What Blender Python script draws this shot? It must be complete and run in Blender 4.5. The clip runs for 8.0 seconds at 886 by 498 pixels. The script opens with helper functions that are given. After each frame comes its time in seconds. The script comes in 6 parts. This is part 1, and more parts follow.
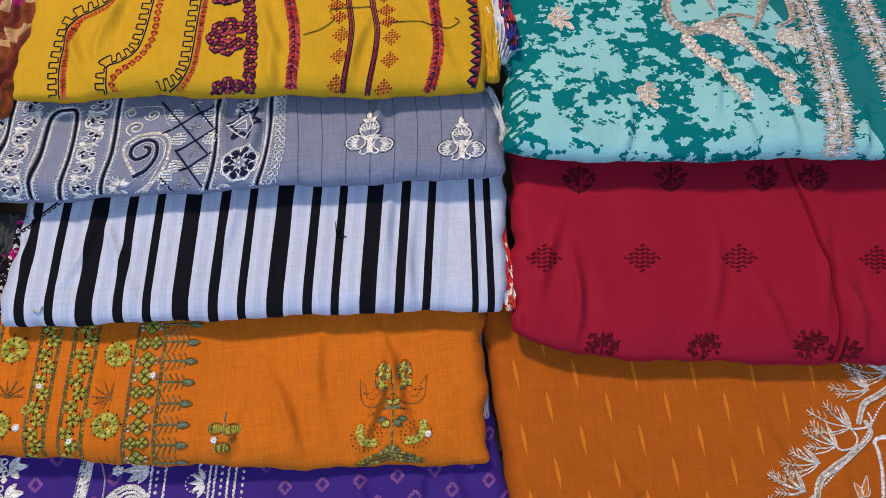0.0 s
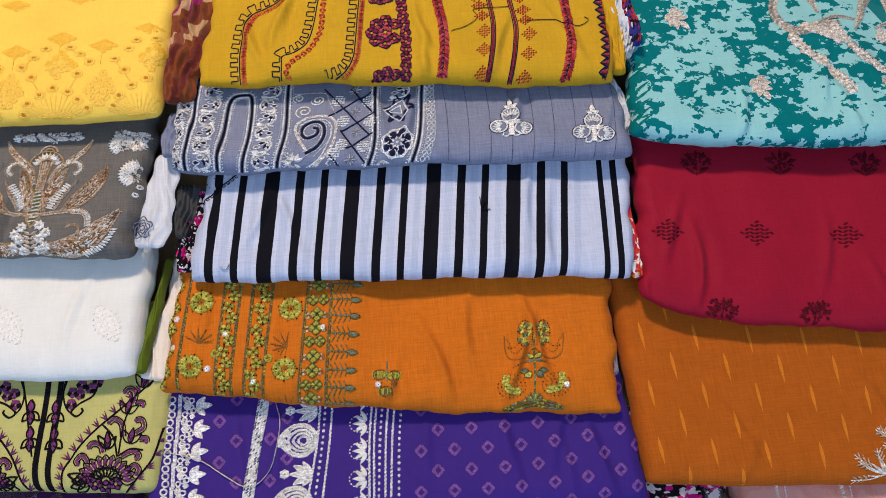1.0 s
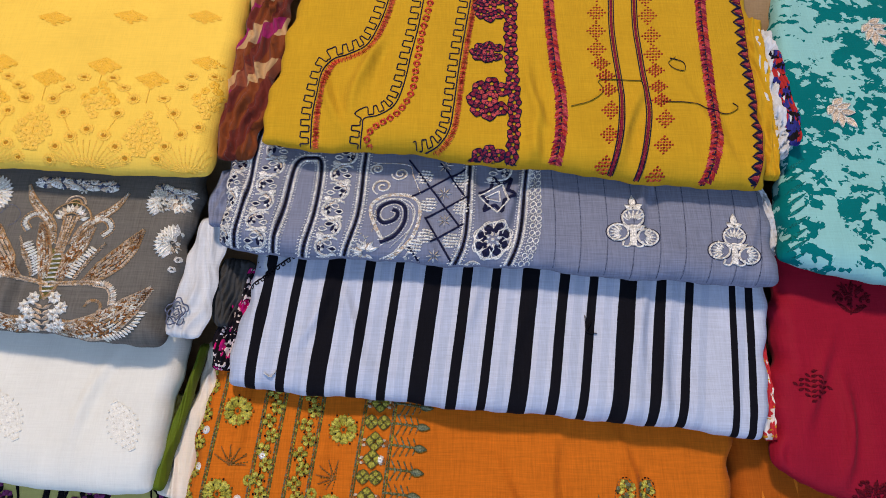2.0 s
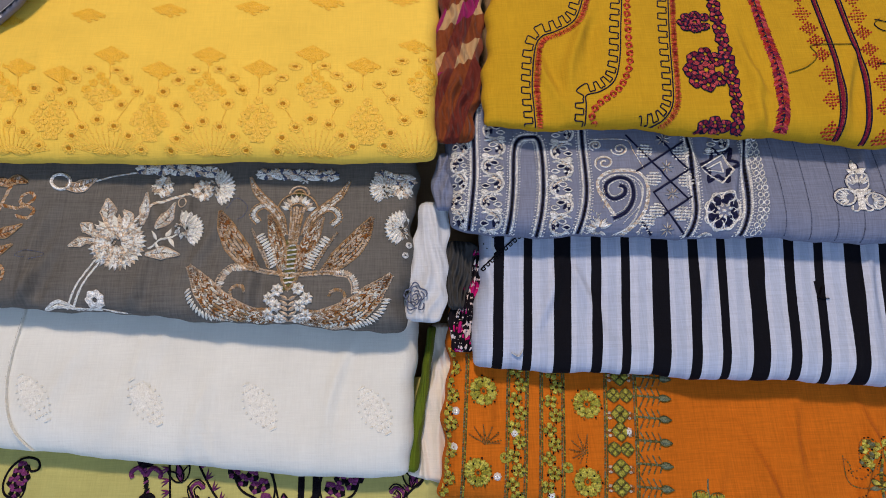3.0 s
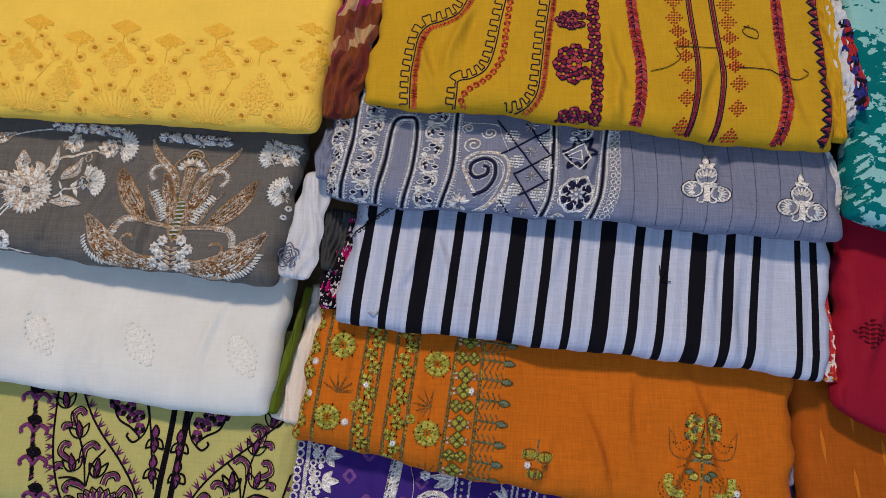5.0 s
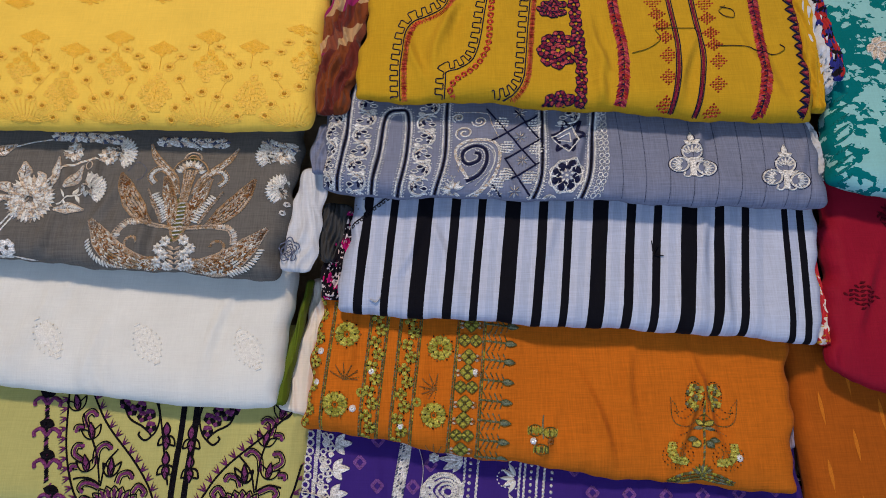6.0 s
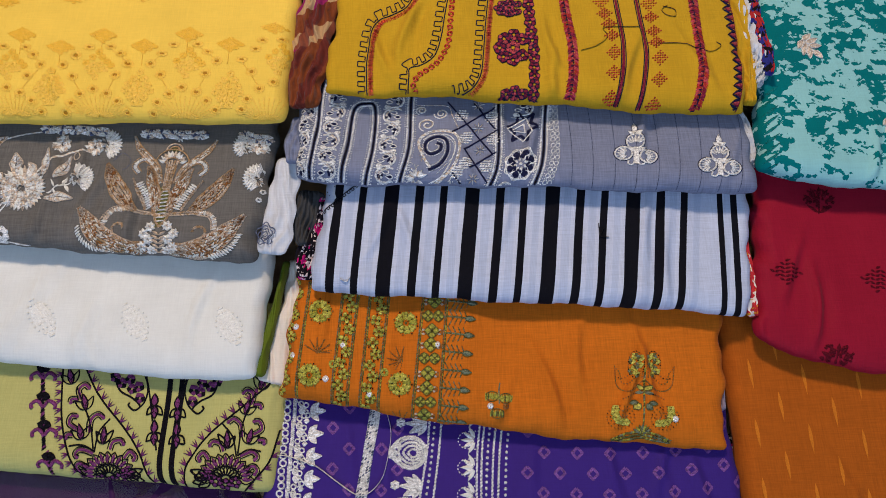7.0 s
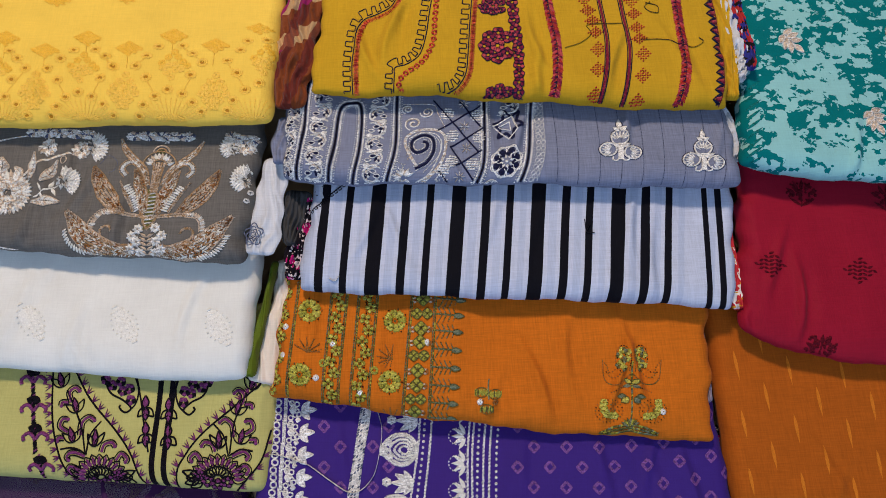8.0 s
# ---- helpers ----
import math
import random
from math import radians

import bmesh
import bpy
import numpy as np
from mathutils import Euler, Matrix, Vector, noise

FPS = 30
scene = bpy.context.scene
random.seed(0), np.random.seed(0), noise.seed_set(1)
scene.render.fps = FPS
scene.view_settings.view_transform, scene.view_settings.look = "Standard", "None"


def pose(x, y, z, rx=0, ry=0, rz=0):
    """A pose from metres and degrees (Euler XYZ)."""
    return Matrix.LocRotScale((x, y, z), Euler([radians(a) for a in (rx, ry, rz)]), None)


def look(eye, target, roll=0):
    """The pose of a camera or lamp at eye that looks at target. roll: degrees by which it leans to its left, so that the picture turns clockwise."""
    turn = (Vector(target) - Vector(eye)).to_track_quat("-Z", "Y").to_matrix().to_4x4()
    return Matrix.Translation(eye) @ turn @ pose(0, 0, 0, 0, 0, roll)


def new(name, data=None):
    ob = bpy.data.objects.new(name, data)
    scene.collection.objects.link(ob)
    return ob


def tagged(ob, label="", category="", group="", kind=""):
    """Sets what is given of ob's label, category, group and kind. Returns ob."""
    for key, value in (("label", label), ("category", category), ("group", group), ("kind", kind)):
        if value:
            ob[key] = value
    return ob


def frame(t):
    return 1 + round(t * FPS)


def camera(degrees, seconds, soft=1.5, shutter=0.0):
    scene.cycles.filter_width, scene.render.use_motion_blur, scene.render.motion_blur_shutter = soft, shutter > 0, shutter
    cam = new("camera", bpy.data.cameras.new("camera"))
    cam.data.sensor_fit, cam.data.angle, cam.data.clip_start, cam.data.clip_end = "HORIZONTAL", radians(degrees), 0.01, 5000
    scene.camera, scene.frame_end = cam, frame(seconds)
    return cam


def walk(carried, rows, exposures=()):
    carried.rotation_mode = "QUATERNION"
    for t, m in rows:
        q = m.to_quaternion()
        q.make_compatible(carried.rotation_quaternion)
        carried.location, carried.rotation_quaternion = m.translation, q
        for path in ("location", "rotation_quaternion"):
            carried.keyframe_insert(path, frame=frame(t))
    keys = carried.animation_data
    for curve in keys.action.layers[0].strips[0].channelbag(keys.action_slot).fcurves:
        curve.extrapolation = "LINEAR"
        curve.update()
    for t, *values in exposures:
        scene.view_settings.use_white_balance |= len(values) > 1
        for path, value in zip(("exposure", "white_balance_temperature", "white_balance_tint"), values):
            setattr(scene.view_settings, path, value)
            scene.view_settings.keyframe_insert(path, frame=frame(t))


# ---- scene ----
cam = camera(60.0, 8.0, soft=0.9)
PATH = [
    (0, (0.113, 0.034, 1.288), (0.269, 1.676, 0.156), -2.9),
    (0.5, (0.079, -0.032, 1.277), (0.229, 1.637, 0.185), -3.2),
    (1, (0.023, -0.03, 1.298), (0.106, 1.644, 0.207), -3.4),
    (1.2, (0.003, -0.011, 1.293), (0.059, 1.677, 0.221), -2.3),
    (2.3, (-0.036, 0.132, 1.321), (-0.02, 1.764, 0.164), 2.4),
    (2.5, (-0.071, 0.132, 1.32), (-0.056, 1.759, 0.157), 2.6),
    (3, (-0.17, 0.117, 1.324), (-0.149, 1.712, 0.118), -1.0),
    (3.5, (-0.195, 0.103, 1.321), (-0.172, 1.696, 0.111), -3.4),
    (4, (-0.107, 0.102, 1.332), (-0.088, 1.693, 0.121), -1.8),
    (4.2, (-0.07, 0.098, 1.327), (-0.053, 1.693, 0.12), 0.2),
    (5.3, (-0.056, 0.063, 1.339), (-0.148, 1.663, 0.142), -0.1),
    (5.5, (-0.064, 0.063, 1.343), (-0.152, 1.675, 0.162), -1.4),
    (6, (-0.057, 0.044, 1.322), (-0.107, 1.668, 0.156), -1.8),
    (6.5, (-0.033, 0.018, 1.354), (-0.059, 1.618, 0.153), -1.6),
    (7, (-0.043, 0.006, 1.354), (-0.044, 1.596, 0.141), -1.2),
    (7.5, (-0.041, 0.001, 1.363), (-0.026, 1.584, 0.142), -1.4),
    (8, (-0.041, 0.004, 1.358), (-0.017, 1.586, 0.135), -1.5),
]
EXPOSURES = [(0.0, -0.42), (1.2, -0.42), (2.4, -0.67), (3.5, -0.84), (5.5, -0.91), (7.0, -0.75), (8.0, -0.73)]
walk(cam, [(t, look(eye, target, roll)) for t, eye, target, roll in PATH], EXPOSURES)

# ---- world, light, exposure ----
world = bpy.data.worlds.new("world")
world.use_nodes = True
world.node_tree.nodes["Background"].inputs["Color"].default_value = (0.6, 0.75, 1.0, 1)
world.node_tree.nodes["Background"].inputs["Strength"].default_value = 0.015
scene.world = world


def area_lamp(name, m, sx, sy, watts, colour):
    data = bpy.data.lights.new(name, "AREA")
    data.shape, data.size, data.size_y, data.energy, data.color = "RECTANGLE", sx, sy, watts, colour
    ob = new(name, data)
    ob.matrix_world = m
    return ob


# the warm ceiling lamp over the display, and the cool daylight in the shop's open front
area_lamp("lamp_light", look((-0.28, 0.36, 2.66), (-0.08, 0.5, 1.0)), 0.24, 0.12, 33.5, (1.0, 0.80, 0.65))
area_lamp("daylight", look((0.0, -2.42, 1.5), (0.0, 0.5, 1.1)), 3.0, 2.0, 100, (0.48, 0.655, 1.0))


# ---- materials ----
def material(name):
    m = bpy.data.materials.new(name)
    m.use_nodes = True
    nt = m.node_tree
    return m, nt, nt.nodes["Principled BSDF"]


def node(nt, kind, **values):
    n = nt.nodes.new(kind)
    for key, value in values.items():
        if key in n.inputs:
            n.inputs[key].default_value = value
    return n


def maths(nt, op, a, b=None, c=None):
    n = nt.nodes.new("ShaderNodeMath")
    n.operation = op
    for i, v in enumerate((a, b, c)):
        if v is None:
            continue
        if isinstance(v, (int, float)):
            n.inputs[i].default_value = v
        else:
            nt.links.new(v, n.inputs[i])
    return n.outputs[0]


def mix(nt, fac, a, b, blend="MIX"):
    n = nt.nodes.new("ShaderNodeMix")
    n.data_type, n.blend_type = "RGBA", blend
    for i, v in ((0, fac), (6, a), (7, b)):
        if isinstance(v, (int, float)):
            n.inputs[i].default_value = v
        elif isinstance(v, tuple):
            n.inputs[i].default_value = (*v, 1)
        else:
            nt.links.new(v, n.inputs[i])
    return n.outputs[2]


def noise_tex(nt, vec, scale, detail=3.0, rough=0.5, stretch=(1, 1, 1)):
    mp = nt.nodes.new("ShaderNodeMapping")
    mp.inputs["Scale"].default_value = stretch
    nt.links.new(vec, mp.inputs["Vector"])
    n = node(nt, "ShaderNodeTexNoise", Scale=scale, Detail=detail, Roughness=rough)
    nt.links.new(mp.outputs[0], n.inputs["Vector"])
    return n.outputs["Fac"]


def plane_coords(nt):
    tc = nt.nodes.new("ShaderNodeTexCoord")
    sep = nt.nodes.new("ShaderNodeSeparateXYZ")
    nt.links.new(tc.outputs["Object"], sep.inputs[0])
    return tc.outputs["Object"], sep.outputs[0], sep.outputs[1]


def cloth_finish(nt, bsdf, vec, colour, slub=0.10, rough=0.85, sheen=0.02, weave=0.42):
    """Weave, slubs and faint mottling over a colour; woven relief."""
    warp = noise_tex(nt, vec, 55, 3, 0.6, (22, 1.2, 1))
    weft = noise_tex(nt, vec, 55, 3, 0.6, (1.2, 22, 1))
    mott = noise_tex(nt, vec, 28, 3, 0.55)
    both = maths(nt, "ADD", warp, weft)
    fac = maths(nt, "MULTIPLY_ADD", both, slub * 3.3, 1.0 - slub * 3.3)
    fac = maths(nt, "MULTIPLY", fac, maths(nt, "MULTIPLY_ADD", mott, 0.22, 0.89))
    hsv = nt.nodes.new("ShaderNodeHueSaturation")
    nt.links.new(fac, hsv.inputs["Value"])
    if isinstance(colour, tuple):
        hsv.inputs["Color"].default_value = (*colour, 1)
    else:
        nt.links.new(colour, hsv.inputs["Color"])
    nt.links.new(hsv.outputs[0], bsdf.inputs["Base Color"])
    bump = node(nt, "ShaderNodeBump", Strength=weave, Distance=0.0006)
    fine = maths(nt, "MULTIPLY_ADD", noise_tex(nt, vec, 16, 2, 0.5), 1.2, both)
    nt.links.new(fine, bump.inputs["Height"])
    nt.links.new(bump.outputs[0], bsdf.inputs["Normal"])
    bsdf.inputs["Roughness"].default_value = rough
    bsdf.inputs["Sheen Weight"].default_value = sheen
    bsdf.inputs["Sheen Roughness"].default_value = 0.5
    bsdf.inputs["Specular IOR Level"].default_value = 0.06


def fabric(name, colour, **kw):
    m, nt, b = material(name)
    vec, u, v = plane_coords(nt)
    cloth_finish(nt, b, vec, colour, **kw)
    return m


def thread(name, colour, rough=0.45, metal=0.0, vary=0.8):
    """Embroidery thread: fine satin ridges, uneven tone that also paints shaded gaps between strands."""
    m, nt, b = material(name)
    vec, u, v = plane_coords(nt)
    n1 = noise_tex(nt, vec, 260, 3, 0.6, (1, 2.6, 1))
    n2 = noise_tex(nt, vec, 900, 2, 0.5, (1.6, 1, 1))
    fac = maths(nt, "MAXIMUM", maths(nt, "MULTIPLY_ADD", maths(nt, "ADD", n1, n2), vary * 2.6, 1.0 - vary * 2.6), 0.18)
    hsv = nt.nodes.new("ShaderNodeHueSaturation")
    hsv.inputs["Color"].default_value = (*colour, 1)
    nt.links.new(fac, hsv.inputs["Value"])
    nt.links.new(hsv.outputs[0], b.inputs["Base Color"])
    bump = node(nt, "ShaderNodeBump", Strength=0.9, Distance=0.0008)
    nt.links.new(n2, bump.inputs["Height"])
    nt.links.new(bump.outputs[0], b.inputs["Normal"])
    b.inputs["Roughness"].default_value, b.inputs["Metallic"].default_value = rough, metal
    b.inputs["Specular IOR Level"].default_value = 0.03 + 0.9 * max(colour) * (1 - rough)
    return m


def striped_cotton():
    """Pale blue cotton with black woven stripes: one broad, two narrow, and faint grey-blue ones."""
    m, nt, b = material("striped_cotton")
    vec, u, v = plane_coords(nt)
    wob = maths(nt, "MULTIPLY_ADD", noise_tex(nt, vec, 30, 2), 0.0008, -0.0004)
    lean = maths(nt, "MULTIPLY_ADD", v, maths(nt, "MULTIPLY_ADD", u, STRIPE_FAN, STRIPE_LEAN), wob)
    x = maths(nt, "FRACT", maths(nt, "DIVIDE", maths(nt, "SUBTRACT", maths(nt, "SUBTRACT", u, lean), STRIPE_START), STRIPE_PITCH))

    def band(lo, hi):
        return maths(nt, "MULTIPLY", maths(nt, "GREATER_THAN", x, lo), maths(nt, "LESS_THAN", x, hi))
    black = maths(nt, "ADD", maths(nt, "ADD", band(0.0, 0.176), band(0.383, 0.487)), band(0.688, 0.777))
    plain = maths(nt, "LESS_THAN", maths(nt, "SUBTRACT", u, lean), STRIPE_END)
    black = maths(nt, "MULTIPLY", black, plain)
    far = maths(nt, "MULTIPLY_ADD", v, -0.115, u)
    late = maths(nt, "MULTIPLY", maths(nt, "GREATER_THAN", far, 0.1787), maths(nt, "LESS_THAN", far, 0.1832))
    later = maths(nt, "MULTIPLY", maths(nt, "GREATER_THAN", far, 0.1895), maths(nt, "LESS_THAN", far, 0.1947))
    black = maths(nt, "ADD", black, maths(nt, "ADD", late, later))
    pale = maths(nt, "ADD", band(0.23, 0.33), maths(nt, "ADD", band(0.55, 0.64), band(0.86, 0.94)))
    base = mix(nt, maths(nt, "MULTIPLY", pale, 0.5), (0.50, 0.54, 0.65), (0.36, 0.42, 0.56))
    cloth_finish(nt, b, vec, mix(nt, black, base, (0.006, 0.006, 0.009)), slub=0.12)
    return m


def blotched_teal():
    """Aqua cotton with torn blotches of deep teal and a dark teal end."""
    m, nt, b = material("blotched_teal")
    vec, u, v = plane_coords(nt)
    big = noise_tex(nt, vec, 13, 2, 0.5, (1.2, 0.8, 1))
    mid = noise_tex(nt, vec, 88, 3, 0.55, (0.85, 1.15, 1))
    cell = node(nt, "ShaderNodeTexVoronoi", Scale=240.0)
    nt.links.new(vec, cell.inputs["Vector"])
    jag = nt.nodes.new("ShaderNodeSeparateColor")
    nt.links.new(cell.outputs["Color"], jag.inputs[0])
    f = maths(nt, "ADD", maths(nt, "MULTIPLY", big, 1.15), maths(nt, "MULTIPLY", mid, 1.15))
    f = maths(nt, "ADD", f, maths(nt, "MULTIPLY", jag.outputs[0], 0.16))
    f = maths(nt, "GREATER_THAN", f, 1.285)
    edge = maths(nt, "GREATER_THAN", maths(nt, "MULTIPLY_ADD", v, 0.28, u), 0.492)
    f = maths(nt, "MAXIMUM", f, maths(nt, "MULTIPLY", edge, 0.96))
    cloth_finish(nt, b, vec, mix(nt, f, (0.26, 0.54, 0.53), (0.0, 0.15, 0.155)), slub=0.06)
    return m


def checked_silk():
    m, nt, b = material("checked_silk")
    vec, u, v = plane_coords(nt)
    cu = maths(nt, "FRACT", maths(nt, "MULTIPLY", maths(nt, "MULTIPLY_ADD", v, -0.35, u), 48.0))
    cv = maths(nt, "FRACT", maths(nt, "MULTIPLY", maths(nt, "MULTIPLY_ADD", u, -0.5, v), 28.0))
    a = maths(nt, "GREATER_THAN", cu, 0.5)
    c = maths(nt, "GREATER_THAN", cv, 0.55)
    upper = maths(nt, "GREATER_THAN", maths(nt, "MULTIPLY_ADD", u, -0.6, v), 0.238)
    rose = maths(nt, "GREATER_THAN", maths(nt, "FRACT", maths(nt, "MULTIPLY", v, 13.0)), 0.4)
    plain = mix(nt, a, (0.19, 0.045, 0.012), (0.13, 0.022, 0.014))
    checks = mix(nt, c, plain, mix(nt, a, (0.46, 0.29, 0.14), mix(nt, rose, (0.22, 0.06, 0.03), (0.25, 0.012, 0.09))))
    x = mix(nt, upper, plain, checks)
    cloth_finish(nt, b, vec, x, slub=0.05, rough=0.5, sheen=0.1)
    return m


def printed(name, ground, inks, scale, cut=0.56):
    """Small busy print: blots of one or two inks on a ground."""
    m, nt, b = material(name)
    vec, u, v = plane_coords(nt)
    x = ground
    for i, ink in enumerate(inks):
        f = maths(nt, "GREATER_THAN", noise_tex(nt, vec, scale * (1 + 0.37 * i), 1.5, 0.5, (1, 1 + i, 1)), cut)
        x = mix(nt, f, x, ink)
    cloth_finish(nt, b, vec, x, slub=0.05)
    return m


STRIPE_PITCH, STRIPE_START, STRIPE_LEAN, STRIPE_FAN, STRIPE_END = 0.0650, -0.0922, 0.1214, 0.385, 0.160
MAT = {
    "mustard": fabric("mustard_cotton", (0.52, 0.30, 0.016)),
    "blue": fabric("slate_blue_cotton", (0.185, 0.205, 0.285), slub=0.2),
    "stripe": striped_cotton(),
    "orange": fabric("orange_cotton", (0.55, 0.138, 0.010), slub=0.18),
    "purple": fabric("violet_silk", (0.043, 0.018, 0.178), rough=0.6, slub=0.06),
    "yellow": fabric("yellow_cotton", (0.84, 0.56, 0.085), slub=0.05),
    "grey": fabric("smoke_grey_chiffon", (0.125, 0.117, 0.105), slub=0.24, rough=0.6),
    "white": fabric("white_cotton", (0.74, 0.74, 0.68), slub=0.04),
    "cream": fabric("cream_cotton", (0.75, 0.68, 0.58), slub=0.05),
    "lime": fabric("lime_cotton", (0.47, 0.44, 0.15), slub=0.09),
    "green": fabric("olive_green_silk", (0.10, 0.14, 0.012), rough=0.5),
    "teal": blotched_teal(),
    "crimson": fabric("crimson_cotton", (0.285, 0.008, 0.025), slub=0.09, rough=0.6),
    "rust": fabric("rust_cotton", (0.40, 0.093, 0.008), slub=0.17),
    "plum": fabric("plum_silk", (0.045, 0.012, 0.06), rough=0.4),
    "pink": fabric("pink_net", (0.62, 0.30, 0.24)),
    "lilac": fabric("lilac_grey_net", (0.30, 0.25, 0.30)),
    "charcoal": fabric("charcoal_net", (0.055, 0.055, 0.055)),
    "tissue": fabric("white_net", (0.58, 0.60, 0.63), rough=0.6),
    "checked": checked_silk(),
    "redprint": printed("red_white_print", (0.50, 0.03, 0.04), [(0.75, 0.7, 0.65), (0.6, 0.3, 0.02)], 120, 0.6),
    "pinkprint": printed("black_magenta_print", (0.01, 0.008, 0.012), [(0.50, 0.01, 0.16), (0.7, 0.6, 0.6)], 95),
    "brightprint": printed("red_blue_print", (0.42, 0.03, 0.03), [(0.03, 0.035, 0.22), (0.012, 0.01, 0.014)], 70, 0.54),
    "greyprint": printed("grey_rose_print", (0.16, 0.16, 0.19), [(0.42, 0.2, 0.16)], 40, 0.62),
    "wall": fabric("painted_wall", (0.62, 0.60, 0.56)),
    "floor": fabric("floor_tile", (0.35, 0.33, 0.30), rough=0.4),
    "wood": fabric("plywood", (0.30, 0.20, 0.11), rough=0.6),
}

# ---- the room ----
SLOPE = pose(0, 0.5, 1.0, 46)


def mesh_object(name, verts, faces, mats, parent=None, label="", indices=None, smooth=True, at=None):
    me = bpy.data.meshes.new(name)
    me.from_pydata([tuple(p) for p in verts], [], faces)
    for m in mats:
        me.materials.append(m)
    if indices is not None:
        me.polygons.foreach_set("material_index", indices)
    me.polygons.foreach_set("use_smooth", [smooth] * len(me.polygons))
    me.update()
    ob = new(name, me)
    if parent is not None:
        ob.parent = parent
        ob.matrix_parent_inverse = Matrix()
    elif at is not None:
        ob.matrix_world = at
    if label:
        ob["label"] = label
    return ob


def box(name, lo, hi, mat, parent=None, at=None, bevel=0.0):
    bm = bmesh.new()
    bmesh.ops.create_cube(bm, size=1.0)
    for p in bm.verts:
        p.co = Vector([(lo[i] + hi[i]) / 2 + p.co[i] * (hi[i] - lo[i]) for i in range(3)])
    if bevel:
        bmesh.ops.bevel(bm, geom=bm.edges[:], offset=bevel, segments=2, affect="EDGES")
    me = bpy.data.meshes.new(name)
    bm.to_mesh(me)
    bm.free()
    me.materials.append(mat)
    ob = new(name, me)
    if parent is not None:
        ob.parent = parent
        ob.matrix_parent_inverse = Matrix()
    elif at is not None:
        ob.matrix_world = at
    return ob


def setting(ob, label, category):
    return tagged(ob, label, category, kind="structure")


setting(box("floor", (-3, -2.5, -0.1), (3, 2.0, 0), MAT["floor"]), "plain grey tiled shop floor", "floor")
setting(box("ceiling", (-3, -2.5, 2.75), (3, 2.0, 2.85), MAT["wall"]), "plain pale painted ceiling of the shop", "ceiling")
setting(box("wall_north", (-3, 2.0, 0), (3, 2.12, 2.75), MAT["wall"]), "plain pale wall behind the display", "wall")
setting(box("wall_west", (-3.12, -2.5, 0), (-3, 2.12, 2.75), MAT["wall"]), "plain pale side wall of the shop", "wall")
setting(box("wall_east", (3, -2.5, 0), (3.12, 2.12, 2.75), MAT["wall"]), "plain pale side wall of the shop", "wall")
setting(box("wall_south", (-3, -2.62, 2.5), (3, -2.5, 2.75), MAT["wall"]), "beam over the open front of the shop", "wall")

stand = tagged(new("display_stand"), "sloping plywood stand that carries the stacked fabrics", "display stand")
stand.matrix_world = SLOPE
board = box("board", (-0.66, -0.42, -0.105), (0.66, 0.42, -0.085), MAT["wood"], stand, bevel=0.002)
lip = box("lip", (-0.66, -0.44, -0.105), (0.66, -0.42, -0.03), MAT["wood"], stand, bevel=0.002)
for x in (-0.62, 0.62):
    for y, top in ((0.24, 0.62), (0.74, 1.10)):
        leg = box("leg", (x - 0.02, y - 0.02, 0.0), (x + 0.02, y + 0.02, top), MAT["wood"], stand, bevel=0.002)
        leg.matrix_parent_inverse = SLOPE.inverted()


# ---- folded cloths ----
def dome(x):
    x = np.clip(x, 0.0, 1.0)
    return np.sqrt(1.0 - (1.0 - x) ** 2)


